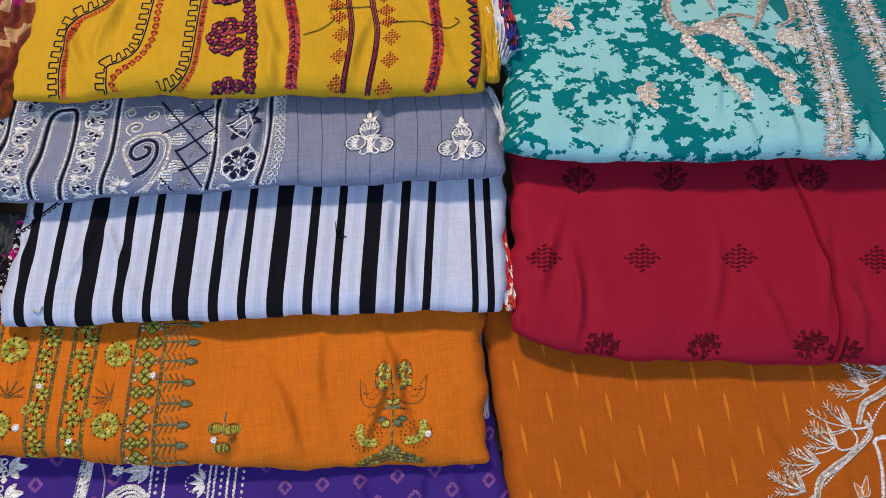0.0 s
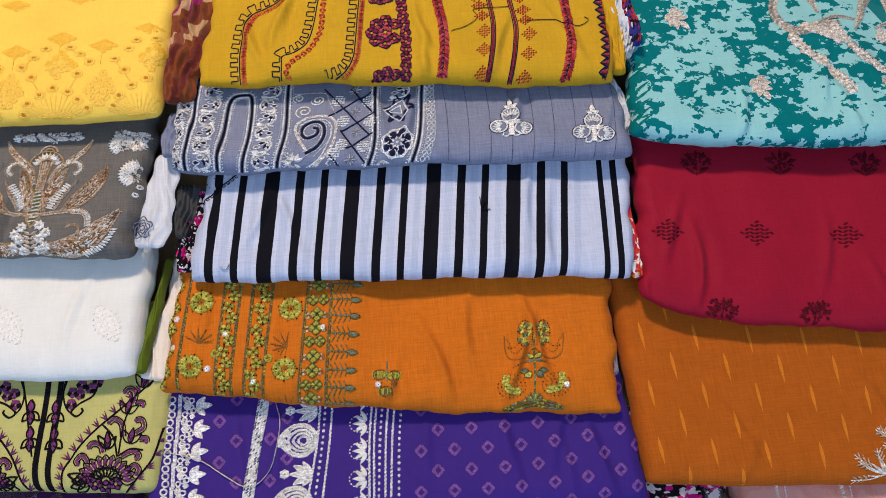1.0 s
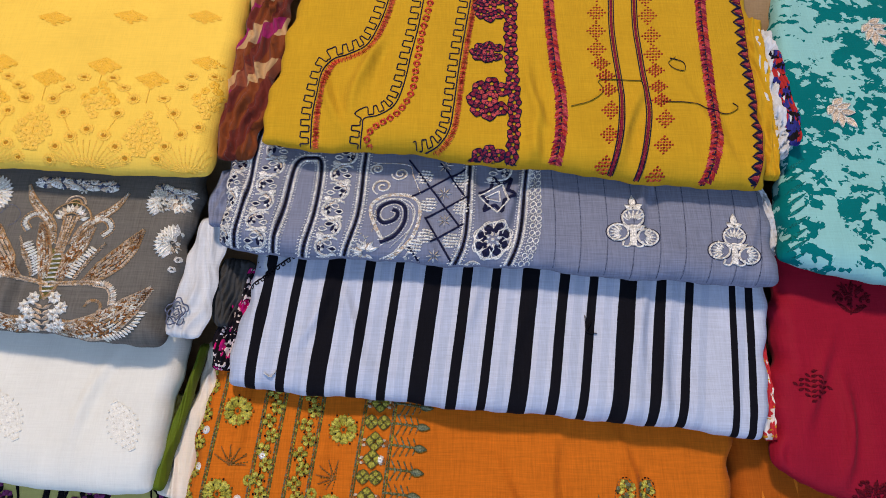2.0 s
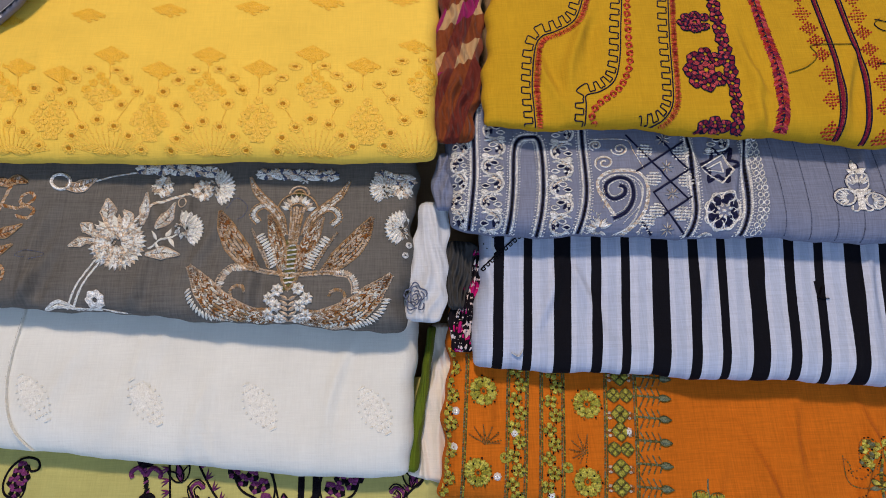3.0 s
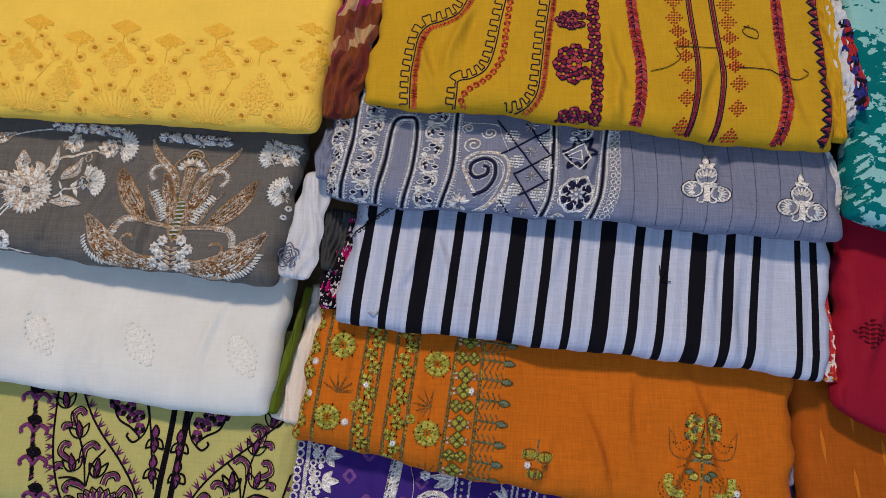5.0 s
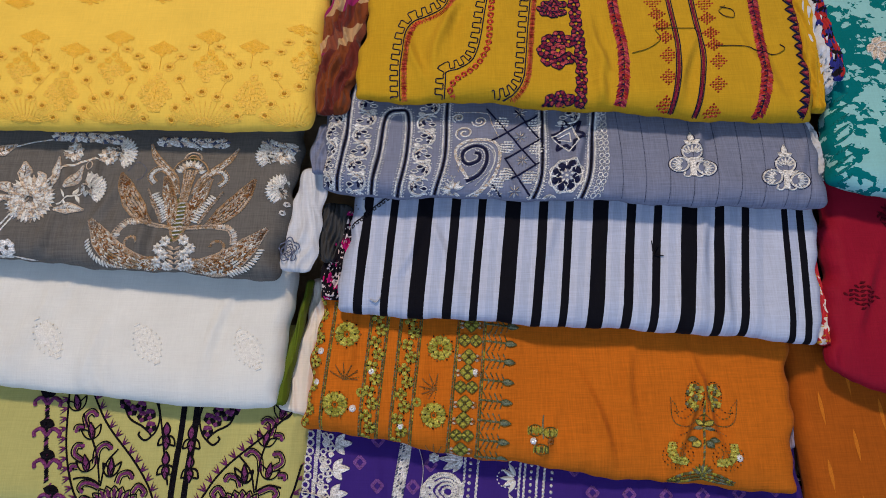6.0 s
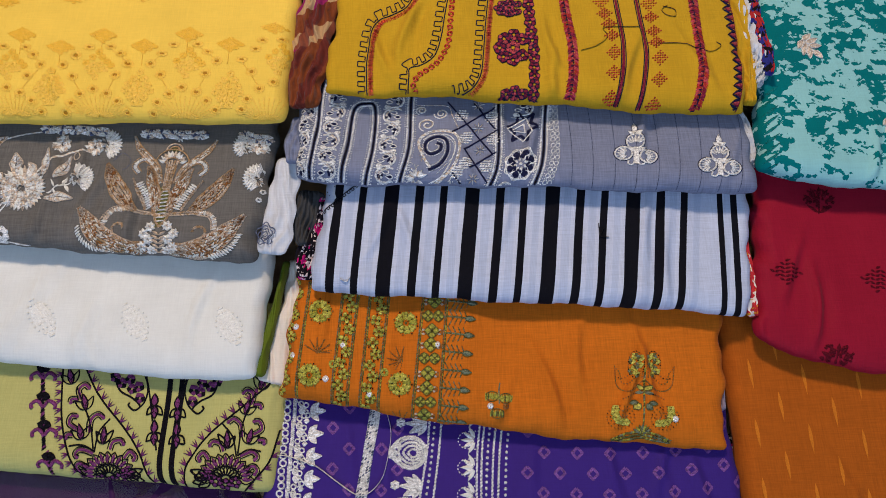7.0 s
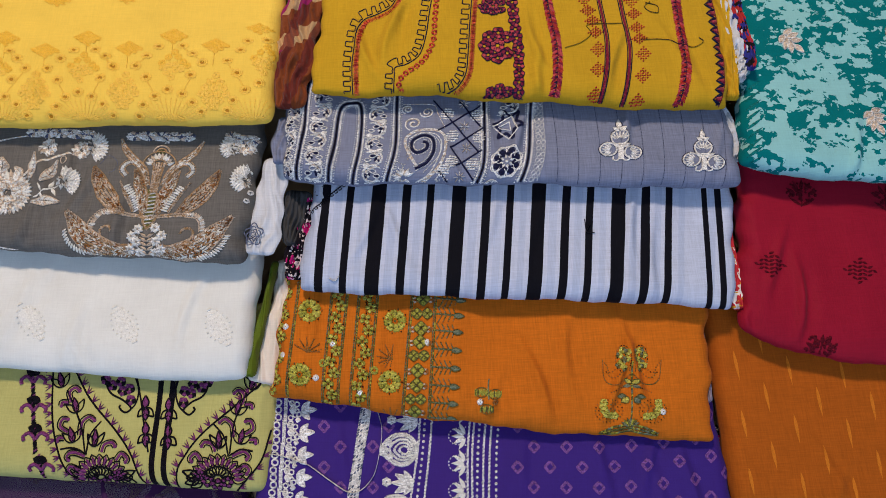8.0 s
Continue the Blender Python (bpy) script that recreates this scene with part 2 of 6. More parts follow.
class Cloth:
    """A folded length of cloth, lying on the slope: u across, v up the slope, w out of it. Its fold faces down the slope."""

    def __init__(self, edge, left, right, depth, thick=0.029, tilt=19.0, mid=0.0, rough=1.0, seed=1, fold=0.021, side=0.012):
        self.eu, self.ev = np.array([p[0] for p in edge]), np.array([p[1] for p in edge])
        self.left, self.right, self.depth, self.thick = left, right, depth, thick
        self.tan, self.mid, self.rough, self.fold, self.side = math.tan(radians(tilt)), mid, rough, fold, side
        rng = np.random.RandomState(seed)
        self.waves = []
        for i in range(16):
            k = rng.uniform(15, 70) * (1.0 if i < 9 else 2.2)
            ang = rng.normal(0.1, 0.45) + (0 if rng.rand() < 0.65 else 1.3)
            self.waves.append((k * math.cos(ang), k * math.sin(ang), rng.uniform(0, 6.28), rng.uniform(0.3, 1.0) * 14 / k))
        self.creases = [(rng.uniform(0, 1), rng.uniform(0.01, 0.07), rng.uniform(-0.5, 0.5), rng.uniform(-0.9, 0.9), rng.uniform(0.0012, 0.0032)) for i in range(9)]
        self.ripple = rng.uniform(0, 6.28, 4)

    def edge(self, u):
        v = np.zeros_like(u)
        for d in (-0.012, -0.006, 0.0, 0.006, 0.012):
            v = v + np.interp(u + d, self.eu, self.ev) / 5
        r = self.ripple
        return v + self.rough * (0.0005 * np.sin(u * 61 + r[0]) + 0.0003 * np.sin(u * 147 + r[1]) + 0.00015 * np.sin(u * 410 + r[2]))

    def ends(self, x):
        r = self.ripple
        wob = self.rough * (0.0008 * np.sin(x * 120 + r[3]) + 0.0005 * np.sin(x * 260 + r[1]))
        round_off = 0.009 * (1 - dome(x / 0.011)) ** 2
        return self.left[0] + self.left[1] * x + wob + round_off, self.right[0] + self.right[1] * x - wob - round_off

    def top(self, u, v, under=False):
        u, v = np.asarray(u, float), np.asarray(v, float)
        x = np.maximum(v - self.edge(u), 0.0)
        a, b = self.ends(x)
        d = np.maximum(np.minimum(u - a, b - u), 0.0)
        h = self.thick / 2 * dome(x / self.fold) * dome(d / self.side)
        c = self.mid - x * self.tan
        if under:
            return c - h
        z = np.zeros_like(u)
        for ku, kv, ph, am in self.waves:
            z = z + am * np.sin(ku * u + kv * v + ph)
        z = z * 0.0012
        span = self.right[0] - self.left[0]
        for p, q, slope, bend, depth in self.creases:
            uc = self.left[0] + p * span
            s = (u - uc) - slope * (x - q) - bend * 6 * (x - q) ** 2
            z = z + depth * (np.exp(-(s / 0.004) ** 2) - 0.6 * np.exp(-((s - 0.006) / 0.006) ** 2)) * np.exp(-((x - q) / 0.028) ** 2)
        return c + h + self.rough * z * np.clip(d / 0.008, 0, 1) * np.clip(x / 0.01, 0, 1)

    def build(self, name, mat, parent=None, label="", nu=240, nv=76):
        t = np.linspace(0, 1, nu)
        t = t - 0.12 * np.sin(2 * math.pi * t) / (2 * math.pi) * 6.0 / 1.2 * 0.9
        t = (t - t[0]) / (t[-1] - t[0])
        th = np.linspace(0, math.pi / 2, 13)
        xs = np.concatenate([self.fold * (1 - np.cos(th)), np.linspace(self.fold, self.depth, nv)[1:]])
        T, X = np.meshgrid(t, xs)
        a, b = self.ends(X)
        U = a + (b - a) * T
        V = self.edge(U) + X
        n, m = X.shape
        W = self.top(U, V)
        B = self.top(U, V, True)
        verts = np.concatenate([np.stack([U, V, W], -1).reshape(-1, 3), np.stack([U, V, B], -1).reshape(-1, 3)])
        faces = []
        N = n * m
        for i in range(n - 1):
            for j in range(m - 1):
                p = i * m + j
                faces.append((p, p + 1, p + m + 1, p + m))
                faces.append((N + p, N + p + m, N + p + m + 1, N + p + 1))
        for j in range(m - 1):
            p = (n - 1) * m + j
            faces.append((p, p + 1, N + p + 1, N + p))
        return mesh_object(name, verts.tolist(), faces, [mat], parent, label)


def folded(name, cloth, mat, label, category="folded fabric", group="stacked fabrics"):
    thing = tagged(new(name), label, category, group)
    thing.matrix_world = SLOPE
    cloth.build("fold", mat, thing)
    return thing


MUSTARD = Cloth([(-0.136, 0.11), (-0.1132, 0.1064), (-0.0904, 0.1061), (-0.0402, 0.1044), (0.01, 0.0989), (0.0694, 0.0941), (0.115, 0.0892), (0.1607, 0.0853), (0.1928, 0.0842), (0.1999, 0.0863)], (-0.138, 0.111), (0.2019, 0.091), 0.22, seed=3, tilt=20, mid=0.002, rough=1.9)
BLUE = Cloth([(-0.1579, 0.0396), (-0.1421, 0.0363), (-0.1151, 0.0344), (-0.0472, 0.032), (0.0434, 0.0293), (0.0888, 0.0259), (0.1341, 0.0234), (0.1705, 0.0212), (0.1979, 0.0211), (0.2064, 0.0245)], (-0.1599, -0.011), (0.2084, -0.008), 0.125, seed=5, tilt=22, rough=1.7)
STRIPE = Cloth([(-0.148, -0.0491), (-0.117, -0.052), (-0.0725, -0.0558), (-0.028, -0.0583), (0.0165, -0.0622), (0.0611, -0.0647), (0.0923, -0.0667), (0.128, -0.0694), (0.1502, -0.072), (0.1702, -0.0749), (0.192, -0.0771)], (-0.15, 0.135), (0.194, 0.168), 0.15, seed=7, tilt=18, rough=1.5)
ORANGE = Cloth([(-0.1695, -0.1287), (-0.1538, -0.1327), (-0.1189, -0.1397), (-0.0753, -0.1478), (-0.0317, -0.1546), (0.0119, -0.1614), (0.0555, -0.1669), (0.0992, -0.1716), (0.143, -0.1749), (0.1665, -0.1776)], (-0.1715, 0.089), (0.1685, 0.129), 0.155, seed=9, tilt=17, rough=2.1)
PURPLE = Cloth([(-0.189, -0.232), (0.007, -0.236), (0.1884, -0.244)], (-0.189, 0.10), (0.1829, -0.035), 0.145, seed=11, tilt=17)
YELLOW = Cloth([(-0.5728, 0.0975), (-0.4828, 0.0941), (-0.4449, 0.0927), (-0.4069, 0.0908), (-0.3688, 0.0894), (-0.3307, 0.0891), (-0.2925, 0.0888), (-0.2543, 0.0881), (-0.2161, 0.0862), (-0.1701, 0.0858)], (-0.5728, 0.0), (-0.1681, 0.043), 0.22, seed=13, tilt=19, rough=0.9, fold=0.03)
GREY = Cloth([(-0.5728, 0.0045), (-0.483, -0.0012), (-0.4458, -0.0031), (-0.4087, -0.0068), (-0.3716, -0.0105), (-0.3344, -0.0138), (-0.2973, -0.0175), (-0.2602, -0.0209), (-0.223, -0.0238), (-0.1925, -0.0263)], (-0.5728, 0.0), (-0.1905, 0.091), 0.165, seed=15, tilt=16, rough=2.0)
WHITE = Cloth([(-0.5728, -0.0785), (-0.4831, -0.0879), (-0.4468, -0.0926), (-0.4104, -0.0969), (-0.3741, -0.1013), (-0.3378, -0.1056), (-0.3015, -0.1099), (-0.2651, -0.1136), (-0.2288, -0.1168), (-0.1996, -0.1182), (-0.1911, -0.1166)], (-0.5728, 0.0), (-0.1891, 0.067), 0.155, seed=17, tilt=18, rough=1.0, fold=0.03)
LIME = Cloth([(-0.5728, -0.168), (-0.3665, -0.1839), (-0.2855, -0.1913), (-0.1745, -0.2032)], (-0.5728, 0.0), (-0.1742, 0.09), 0.145, seed=19, tilt=18, rough=0.8)
TEAL = Cloth([(0.2091, 0.0371), (0.2232, 0.0336), (0.2518, 0.0282), (0.2932, 0.0224), (0.3353, 0.0187), (0.3779, 0.0154), (0.4209, 0.0125), (0.4642, 0.0082), (0.4928, 0.005), (0.585, 0.0012)], (0.2071, 0.179), (0.585, 0.0), 0.27, seed=21, tilt=20, mid=0.001, rough=1.7)
CRIMSON = Cloth([(0.1991, -0.0865), (0.2026, -0.0968), (0.2128, -0.1039), (0.2321, -0.1101), (0.2713, -0.1185), (0.3111, -0.125), (0.3514, -0.1308), (0.3921, -0.1363), (0.4331, -0.1418), (0.4604, -0.1449), (0.585, -0.1628)], (0.1971, 0.147), (0.585, 0.0), 0.20, thick=0.031, seed=23, tilt=14, rough=2.1, fold=0.036)
RUST = Cloth([(0.1819, -0.2308), (0.2492, -0.2384), (0.3107, -0.2438), (0.3606, -0.2477), (0.585, -0.258)], (0.1809, 0.0), (0.585, 0.0), 0.18, seed=25, tilt=14, rough=0.6)
PLUM = Cloth([(-0.5728, -0.262), (-0.1745, -0.275)], (-0.5728, 0.0), (-0.194, 0.0), 0.14, seed=27, tilt=18)
MAGENTA = Cloth([(0.1834, -0.312), (0.256, -0.318)], (0.1864, 0.0), (0.247, 0.0), 0.14, seed=31, tilt=18, rough=1.6)
PINK = Cloth([(0.247, -0.315), (0.585, -0.33)], (0.2497, 0.0), (0.585, 0.0), 0.14, seed=29, tilt=18)

mustard = folded("folded_mustard_suit", MUSTARD, MAT["mustard"], "mustard cotton suit length with red and navy embroidery")
blue = folded("folded_blue_suit", BLUE, MAT["blue"], "slate-blue cotton suit length with silver and navy embroidery")
stripe = folded("folded_striped_suit", STRIPE, MAT["stripe"], "pale blue cotton with black woven stripes, folded")
orange = folded("folded_orange_suit", ORANGE, MAT["orange"], "orange cotton suit length with green thread borders and sequins")
purple = folded("folded_purple_suit", PURPLE, MAT["purple"], "violet silk suit length with white embroidered borders")
yellow = folded("folded_yellow_suit", YELLOW, MAT["yellow"], "bright yellow cotton with tone-on-tone eyelet embroidery")
grey = folded("folded_grey_suit", GREY, MAT["grey"], "smoke-grey chiffon with gold and white flower embroidery")
white = folded("folded_white_suit", WHITE, MAT["white"], "white cotton suit length with small dotted leaf motifs")
lime = folded("folded_lime_suit", LIME, MAT["lime"], "lime-green cotton with black and purple floral embroidery")
teal = folded("folded_teal_suit", TEAL, MAT["teal"], "aqua and teal blotched cotton with beige thread embroidery")
crimson = folded("folded_crimson_suit", CRIMSON, MAT["crimson"], "crimson cotton with small dark red woven motifs")
rust = folded("folded_rust_suit", RUST, MAT["rust"], "rust-orange cotton with woven dashes and silver vine")
plum = folded("folded_plum_suit", PLUM, MAT["plum"], "dark plum silk packed in clear plastic film")
magenta = folded("folded_magenta_suit", MAGENTA, MAT["pinkprint"], "black and magenta print packed in crinkled clear plastic")
pink = folded("folded_pink_suit", PINK, MAT["pink"], "pale pink net suit length packed in clear plastic film")

# ---- thread colours ----
NAVY, SILVER, CORAL, MAROON, PINKT = thread("navy_thread", (0.012, 0.014, 0.045)), thread("silver_thread", (0.80, 0.78, 0.74), 0.32), thread("coral_thread", (0.62, 0.10, 0.03)), thread("maroon_thread", (0.20, 0.012, 0.035)), thread("rose_thread", (0.45, 0.05, 0.06))
RED, BLACK, WHITET, GOLD, TAN = thread("red_thread", (0.36, 0.02, 0.015)), thread("black_thread", (0.008, 0.007, 0.010)), thread("white_thread", (0.72, 0.70, 0.66)), thread("gold_thread", (0.43, 0.27, 0.135), 0.35), thread("tan_thread", (0.54, 0.42, 0.31))
LEAF, OLIVE, BROWN, SEA, MAUVE = thread("lime_thread", (0.36, 0.33, 0.045)), thread("olive_thread", (0.13, 0.12, 0.035)), thread("brown_thread", (0.30, 0.12, 0.03)), thread("sea_green_thread", (0.16, 0.18, 0.11)), thread("purple_thread", (0.17, 0.035, 0.13))
LILAC, YOLK, HOLE_SHADE, IVORY, BEIGE = thread("lilac_thread", (0.16, 0.06, 0.24)), thread("yellow_thread", (0.86, 0.52, 0.055), vary=0.2), thread("eyelet_shade", (0.44, 0.20, 0.005), vary=0.1), thread("ivory_thread", (0.80, 0.79, 0.72), vary=0.15), thread("beige_thread", (0.60, 0.48, 0.36), 0.35)
WINE, FLAME, TEALT, SEQUIN, CORDT = thread("wine_thread", (0.10, 0.005, 0.012), 0.7), thread("flame_thread", (0.62, 0.18, 0.015), 0.9, vary=0.15), thread("teal_thread", (0.0, 0.14, 0.14)), thread("sequin", (0.88, 0.87, 0.83), 0.15, 0.2, 0.1), thread("steel_thread", (0.095, 0.11, 0.17), 0.8)

DEEPY, PALEG = thread("deep_yellow_thread", (0.83, 0.465, 0.028), vary=0.15), thread("pale_lime_thread", (0.52, 0.47, 0.08))

# each cloth with the lie of its pattern: the drawing's grid bends gently with the cloth
CHART = {
    "mustard": (MUSTARD, (-0.0667, 0.1646, 0.0125, 0.0041, -0.0431, 0.0046), (0.0453, 0.0060, -0.1610, 0.0003, -0.0099, 0.0567)),
    "blue": (BLUE, (-0.1886, 0.1788, -0.0085, -0.0012, -0.0408, 0.0111), (0.0126, -0.0116, -0.1864, -0.0006, 0.0038, 0.0469)),
    "bluer": (BLUE, (-0.0342, 0.2120, -0.0041, -0.0006, -0.0483, 0.0090), (-0.0250, -0.0045, -0.2177, -0.0019, 0.0011, 0.0555)),
    "grey": (GREY, (-0.1887, 0.1872, -0.0141, 0.0007, -0.0292, -0.0018), (0.0152, -0.0130, -0.1951, -0.0001, 0.0014, 0.0311)),
    "yellow": (YELLOW, (-0.1912, 0.1707, -0.0195, -0.0008, -0.0390, -0.0026), (0.0131, -0.0121, -0.1711, -0.0001, 0.0044, 0.0471)),
    "white": (WHITE, (-0.1892, 0.1983, -0.0113, 0.0012, -0.0287, -0.0013), (0.0189, -0.0135, -0.2058, -0.0000, 0.0011, 0.0283)),
    "orange": (ORANGE, (-0.0333, 0.2334, -0.0091, 0.0029, -0.0327, 0.0001), (-0.0178, -0.0078, -0.2410, -0.0001, -0.0015, 0.0314)),
    "purple": (PURPLE, (-0.0327, 0.2415, -0.0109, 0.0005, -0.0311, 0.0020), (-0.0163, -0.0087, -0.2465, -0.0001, 0.0006, 0.0290)),
    "lime": (LIME, (-0.0408, 0.2373, 0.0095, 0.0016, -0.0288, -0.0110), (-0.0182, -0.0091, -0.2416, -0.0002, 0.0002, 0.0276)),
    "teal": (TEAL, (0.1568, 0.1794, -0.0099, 0.0043, -0.0556, 0.0212), (-0.0330, -0.0174, -0.1838, -0.0015, -0.0001, 0.0652)),
    "crimson": (CRIMSON, (0.1549, 0.2025, -0.0274, 0.0047, -0.0362, 0.0101), (-0.0278, -0.0198, -0.2121, -0.0010, -0.0021, 0.0354)),
    "rust": (RUST, (0.1595, 0.2132, -0.0335, 0.0030, -0.0303, 0.0074), (-0.0225, -0.0234, -0.2200, -0.0003, 0.0002, 0.0274)),
    "stripe": (STRIPE, (-0.0338, 0.2235, -0.0094, 0.0020, -0.0379, 0.0028), (-0.0207, -0.0077, -0.2333, 0.0000, -0.0007, 0.0394)),
}


def curve_through(pts, n=8, closed=False):
    """A smooth line through the points."""
    p = np.array(pts, float)
    if len(p) < 3 and not closed:
        t = np.linspace(0, 1, n * 2)[:, None]
        return p[0] + (p[-1] - p[0]) * t
    q = np.vstack([p[-1], p, p[0], p[1]]) if closed else np.vstack([2 * p[0] - p[1], p, 2 * p[-1] - p[-2]])
    out = []
    for i in range(len(q) - 3):
        a, b, c, d = q[i:i + 4]
        t = np.linspace(0, 1, n, endpoint=False)[:, None]
        out.append(0.5 * (2 * b + (c - a) * t + (2 * a - 5 * b + 4 * c - d) * t ** 2 + (3 * b - a - 3 * c + d) * t ** 3))
    if not closed:
        out.append(p[-1:])
    return np.vstack(out)


def evenly(p, step):
    """Points at even steps along a line."""
    d = np.concatenate([[0], np.cumsum(np.hypot(*np.diff(p, axis=0).T))])
    n = max(int(d[-1] / step), 1)
    s = np.linspace(0, d[-1], n + 1)
    return np.stack([np.interp(s, d, p[:, 0]), np.interp(s, d, p[:, 1])], 1)


def normals(p):
    g = np.gradient(p, axis=0)
    g = g / np.maximum(np.hypot(g[:, 0], g[:, 1]), 1e-9)[:, None]
    return g, np.stack([g[:, 1], -g[:, 0]], 1)


class Motif:
    """Embroidery in relief on one cloth. Drawing coordinates run x across and y down; widths and heights are millimetres."""

    def __init__(self, chart, seed=0):
        self.cloth, self.cu, self.cv = CHART[chart]
        self.P, self.F, self.I, self.mats = [], [], [], []
        self.rng = np.random.RandomState(seed)

    def uv(self, pts):
        p = np.asarray(pts, float).reshape(-1, 2)
        X, Y = (p[:, 0] - 784) / 500, (p[:, 1] - 441) / 500
        B = np.stack([np.ones_like(X), X, Y, X * X, X * Y, Y * Y])
        return np.stack([np.array(self.cu) @ B, np.array(self.cv) @ B], 1)

    def slot(self, mat):
        if mat not in self.mats:
            self.mats.append(mat)
        return self.mats.index(mat)

    def add(self, uv, lift, faces, mat):
        """uv points, their lift in mm, faces by their indices; clipped to the cloth."""
        c = self.cloth
        x = uv[:, 1] - c.edge(uv[:, 0])
        a, b = c.ends(np.maximum(x, 0))
        ok = (x > 0.0004) & (x < c.depth) & (uv[:, 0] > a + 0.0012) & (uv[:, 0] < b - 0.0012)
        w = c.top(uv[:, 0], uv[:, 1]) + (np.asarray(lift) * 1.5 + 0.2) / 1000
        base, k = len(self.P), self.slot(mat)
        self.P.extend(np.column_stack([uv, w]).tolist())
        for f in faces:
            if all(ok[i] for i in f):
                self.F.append(tuple(base + i for i in f))
                self.I.append(k)

    def ribbon(self, q, half, mat, h=0.5):
        g, n = normals(q)
        half = np.broadcast_to(np.asarray(half, float), (len(q),))[:, None] / 1000
        uv = np.vstack([q - n * half, q - n * half * 0.45, q + n * half * 0.45, q + n * half])
        m = len(q)
        lift = np.concatenate([np.full(m, 0.05), np.full(m, h), np.full(m, h), np.full(m, 0.05)])
        faces = [(r * m + i, r * m + i + 1, (r + 1) * m + i + 1, (r + 1) * m + i) for r in range(3) for i in range(m - 1)]
        self.add(uv, lift, faces, mat)

    def cord(self, pts, width, mat, h=0.5, closed=False, smooth=True, rope=2.2):
        p = curve_through(pts, 8, closed) if smooth else np.array(pts, float)
        if closed:
            p = np.vstack([p, p[:1]])
        q = evenly(self.uv(p), 0.0006)
        s = np.arange(len(q)) * 0.6
        self.ribbon(q, width / 2 * (0.82 + 0.18 * np.abs(np.sin(s * math.pi / rope))), mat, h)

    def stitch(self, uv, d, length, width, mat, h=0.5, base=0.0):
        """One stitch at a uv place, along the unit direction d."""
        n = np.array([d[1], -d[0]])
        l, w = length / 2000, width / 2000
        pts = np.array([uv - d * l, uv - d * l * 0.45 + n * w, uv + d * l * 0.45 + n * w, uv + d * l, uv + d * l * 0.45 - n * w, uv - d * l * 0.45 - n * w, uv])
        self.add(pts, [base + k for k in (0.05, 0.1, 0.1, 0.05, 0.1, 0.1, h)], [(i, (i + 1) % 6, 6) for i in range(6)], mat)

    def row(self, pts, step, length, width, mats, angle=0.0, h=0.5, smooth=True, closed=False, jitter=0.1, shift=0.0, base=0.0):
        """Stitches along a line, turned by an angle from it, shifted aside by mm."""
        mats = mats if isinstance(mats, (list, tuple)) else [mats]
        p = curve_through(pts, 8, closed) if smooth else np.array(pts, float)
        if closed:
            p = np.vstack([p, p[:1]])
        q = evenly(self.uv(p), step / 1000)
        g, n = normals(q)
        a = radians(angle)
        for i in range(len(q)):
            b = a + self.rng.normal(0, jitter)
            d = g[i] * math.cos(b) + n[i] * math.sin(b)
            self.stitch(q[i] + n[i] * shift / 1000, d, length * self.rng.uniform(0.85, 1.15), width, mats[self.rng.randint(len(mats))], h, base)

    def petal(self, a, b, width, mat, rim=None, rim_w=0.6, h=0.7):
        """A satin petal from a to b, with a corded rim if asked."""
        a, b = self.uv([a])[0], self.uv([b])[0]
        d = b - a
        l = np.hypot(*d)
        if l < 1e-6:
            return
        n = np.array([d[1], -d[0]]) / l
        t = np.linspace(0, 1, 7)
        w = np.sin(math.pi * t ** 0.8) * width / 2000
        left, right = a + d * t[:, None] + n * w[:, None], a + d * t[:, None] - n * w[:, None]
        mid = a + d * t[:, None]
        uv = np.vstack([left, mid, right])
        lift = np.concatenate([np.full(7, 0.1), np.full(7, h), np.full(7, 0.1)])
        faces = [(r * 7 + i, r * 7 + i + 1, (r + 1) * 7 + i + 1, (r + 1) * 7 + i) for r in range(2) for i in range(6)]
        if mat is not None:
            self.add(uv, lift, faces, mat)
        if rim is not None:
            ring = evenly(np.vstack([left, right[::-1]]), 0.0008)
            self.ribbon(ring, rim_w / 2, rim, h * 0.9)

    def fan(self, x, y, r, mat, n=7, start=0.0, sweep=360.0, inner=0.25, wide=1.0, rim=None, squash=1.0, rim_w=0.6, h=0.7):
        """Petals round a centre."""
        for i in range(n):
            a = radians(start + sweep * (i + 0.5) / n)
            c, s = math.cos(a), -math.sin(a) * squash
            width = wide * 2 * r * math.sin(min(radians(abs(sweep)) / n / 2, 1.2)) * self.mm(x, y)
            m = mat[i % len(mat)] if isinstance(mat, (list, tuple)) else mat
            self.petal((x + c * r * inner, y + s * r * inner), (x + c * r, y + s * r), width, m, rim, rim_w, h)

    def mm(self, x, y):
        p = self.uv([(x, y), (x + 10, y)])
        return np.hypot(*(p[1] - p[0])) * 100

    def dot(self, x, y, mm, mat, h=0.6):
        c = self.uv([(x, y)])[0]
        a = np.linspace(0, 2 * math.pi, 9)[:-1]
        r = mm / 2000
        ring = c + np.stack([np.cos(a), np.sin(a)], 1) * r
        uv = np.vstack([ring, c + (ring - c) * 0.6, [c]])
        self.add(uv, [0.05] * 8 + [h * 0.85] * 8 + [h], [(i, (i + 1) % 8, 8 + (i + 1) % 8, 8 + i) for i in range(8)] + [(8 + i, 8 + (i + 1) % 8, 16) for i in range(8)], mat)

    def ring(self, x, y, r, width, mat, h=0.5, squash=1.0, start=0, sweep=360):
        a = np.radians(np.linspace(start, start + sweep, 19))
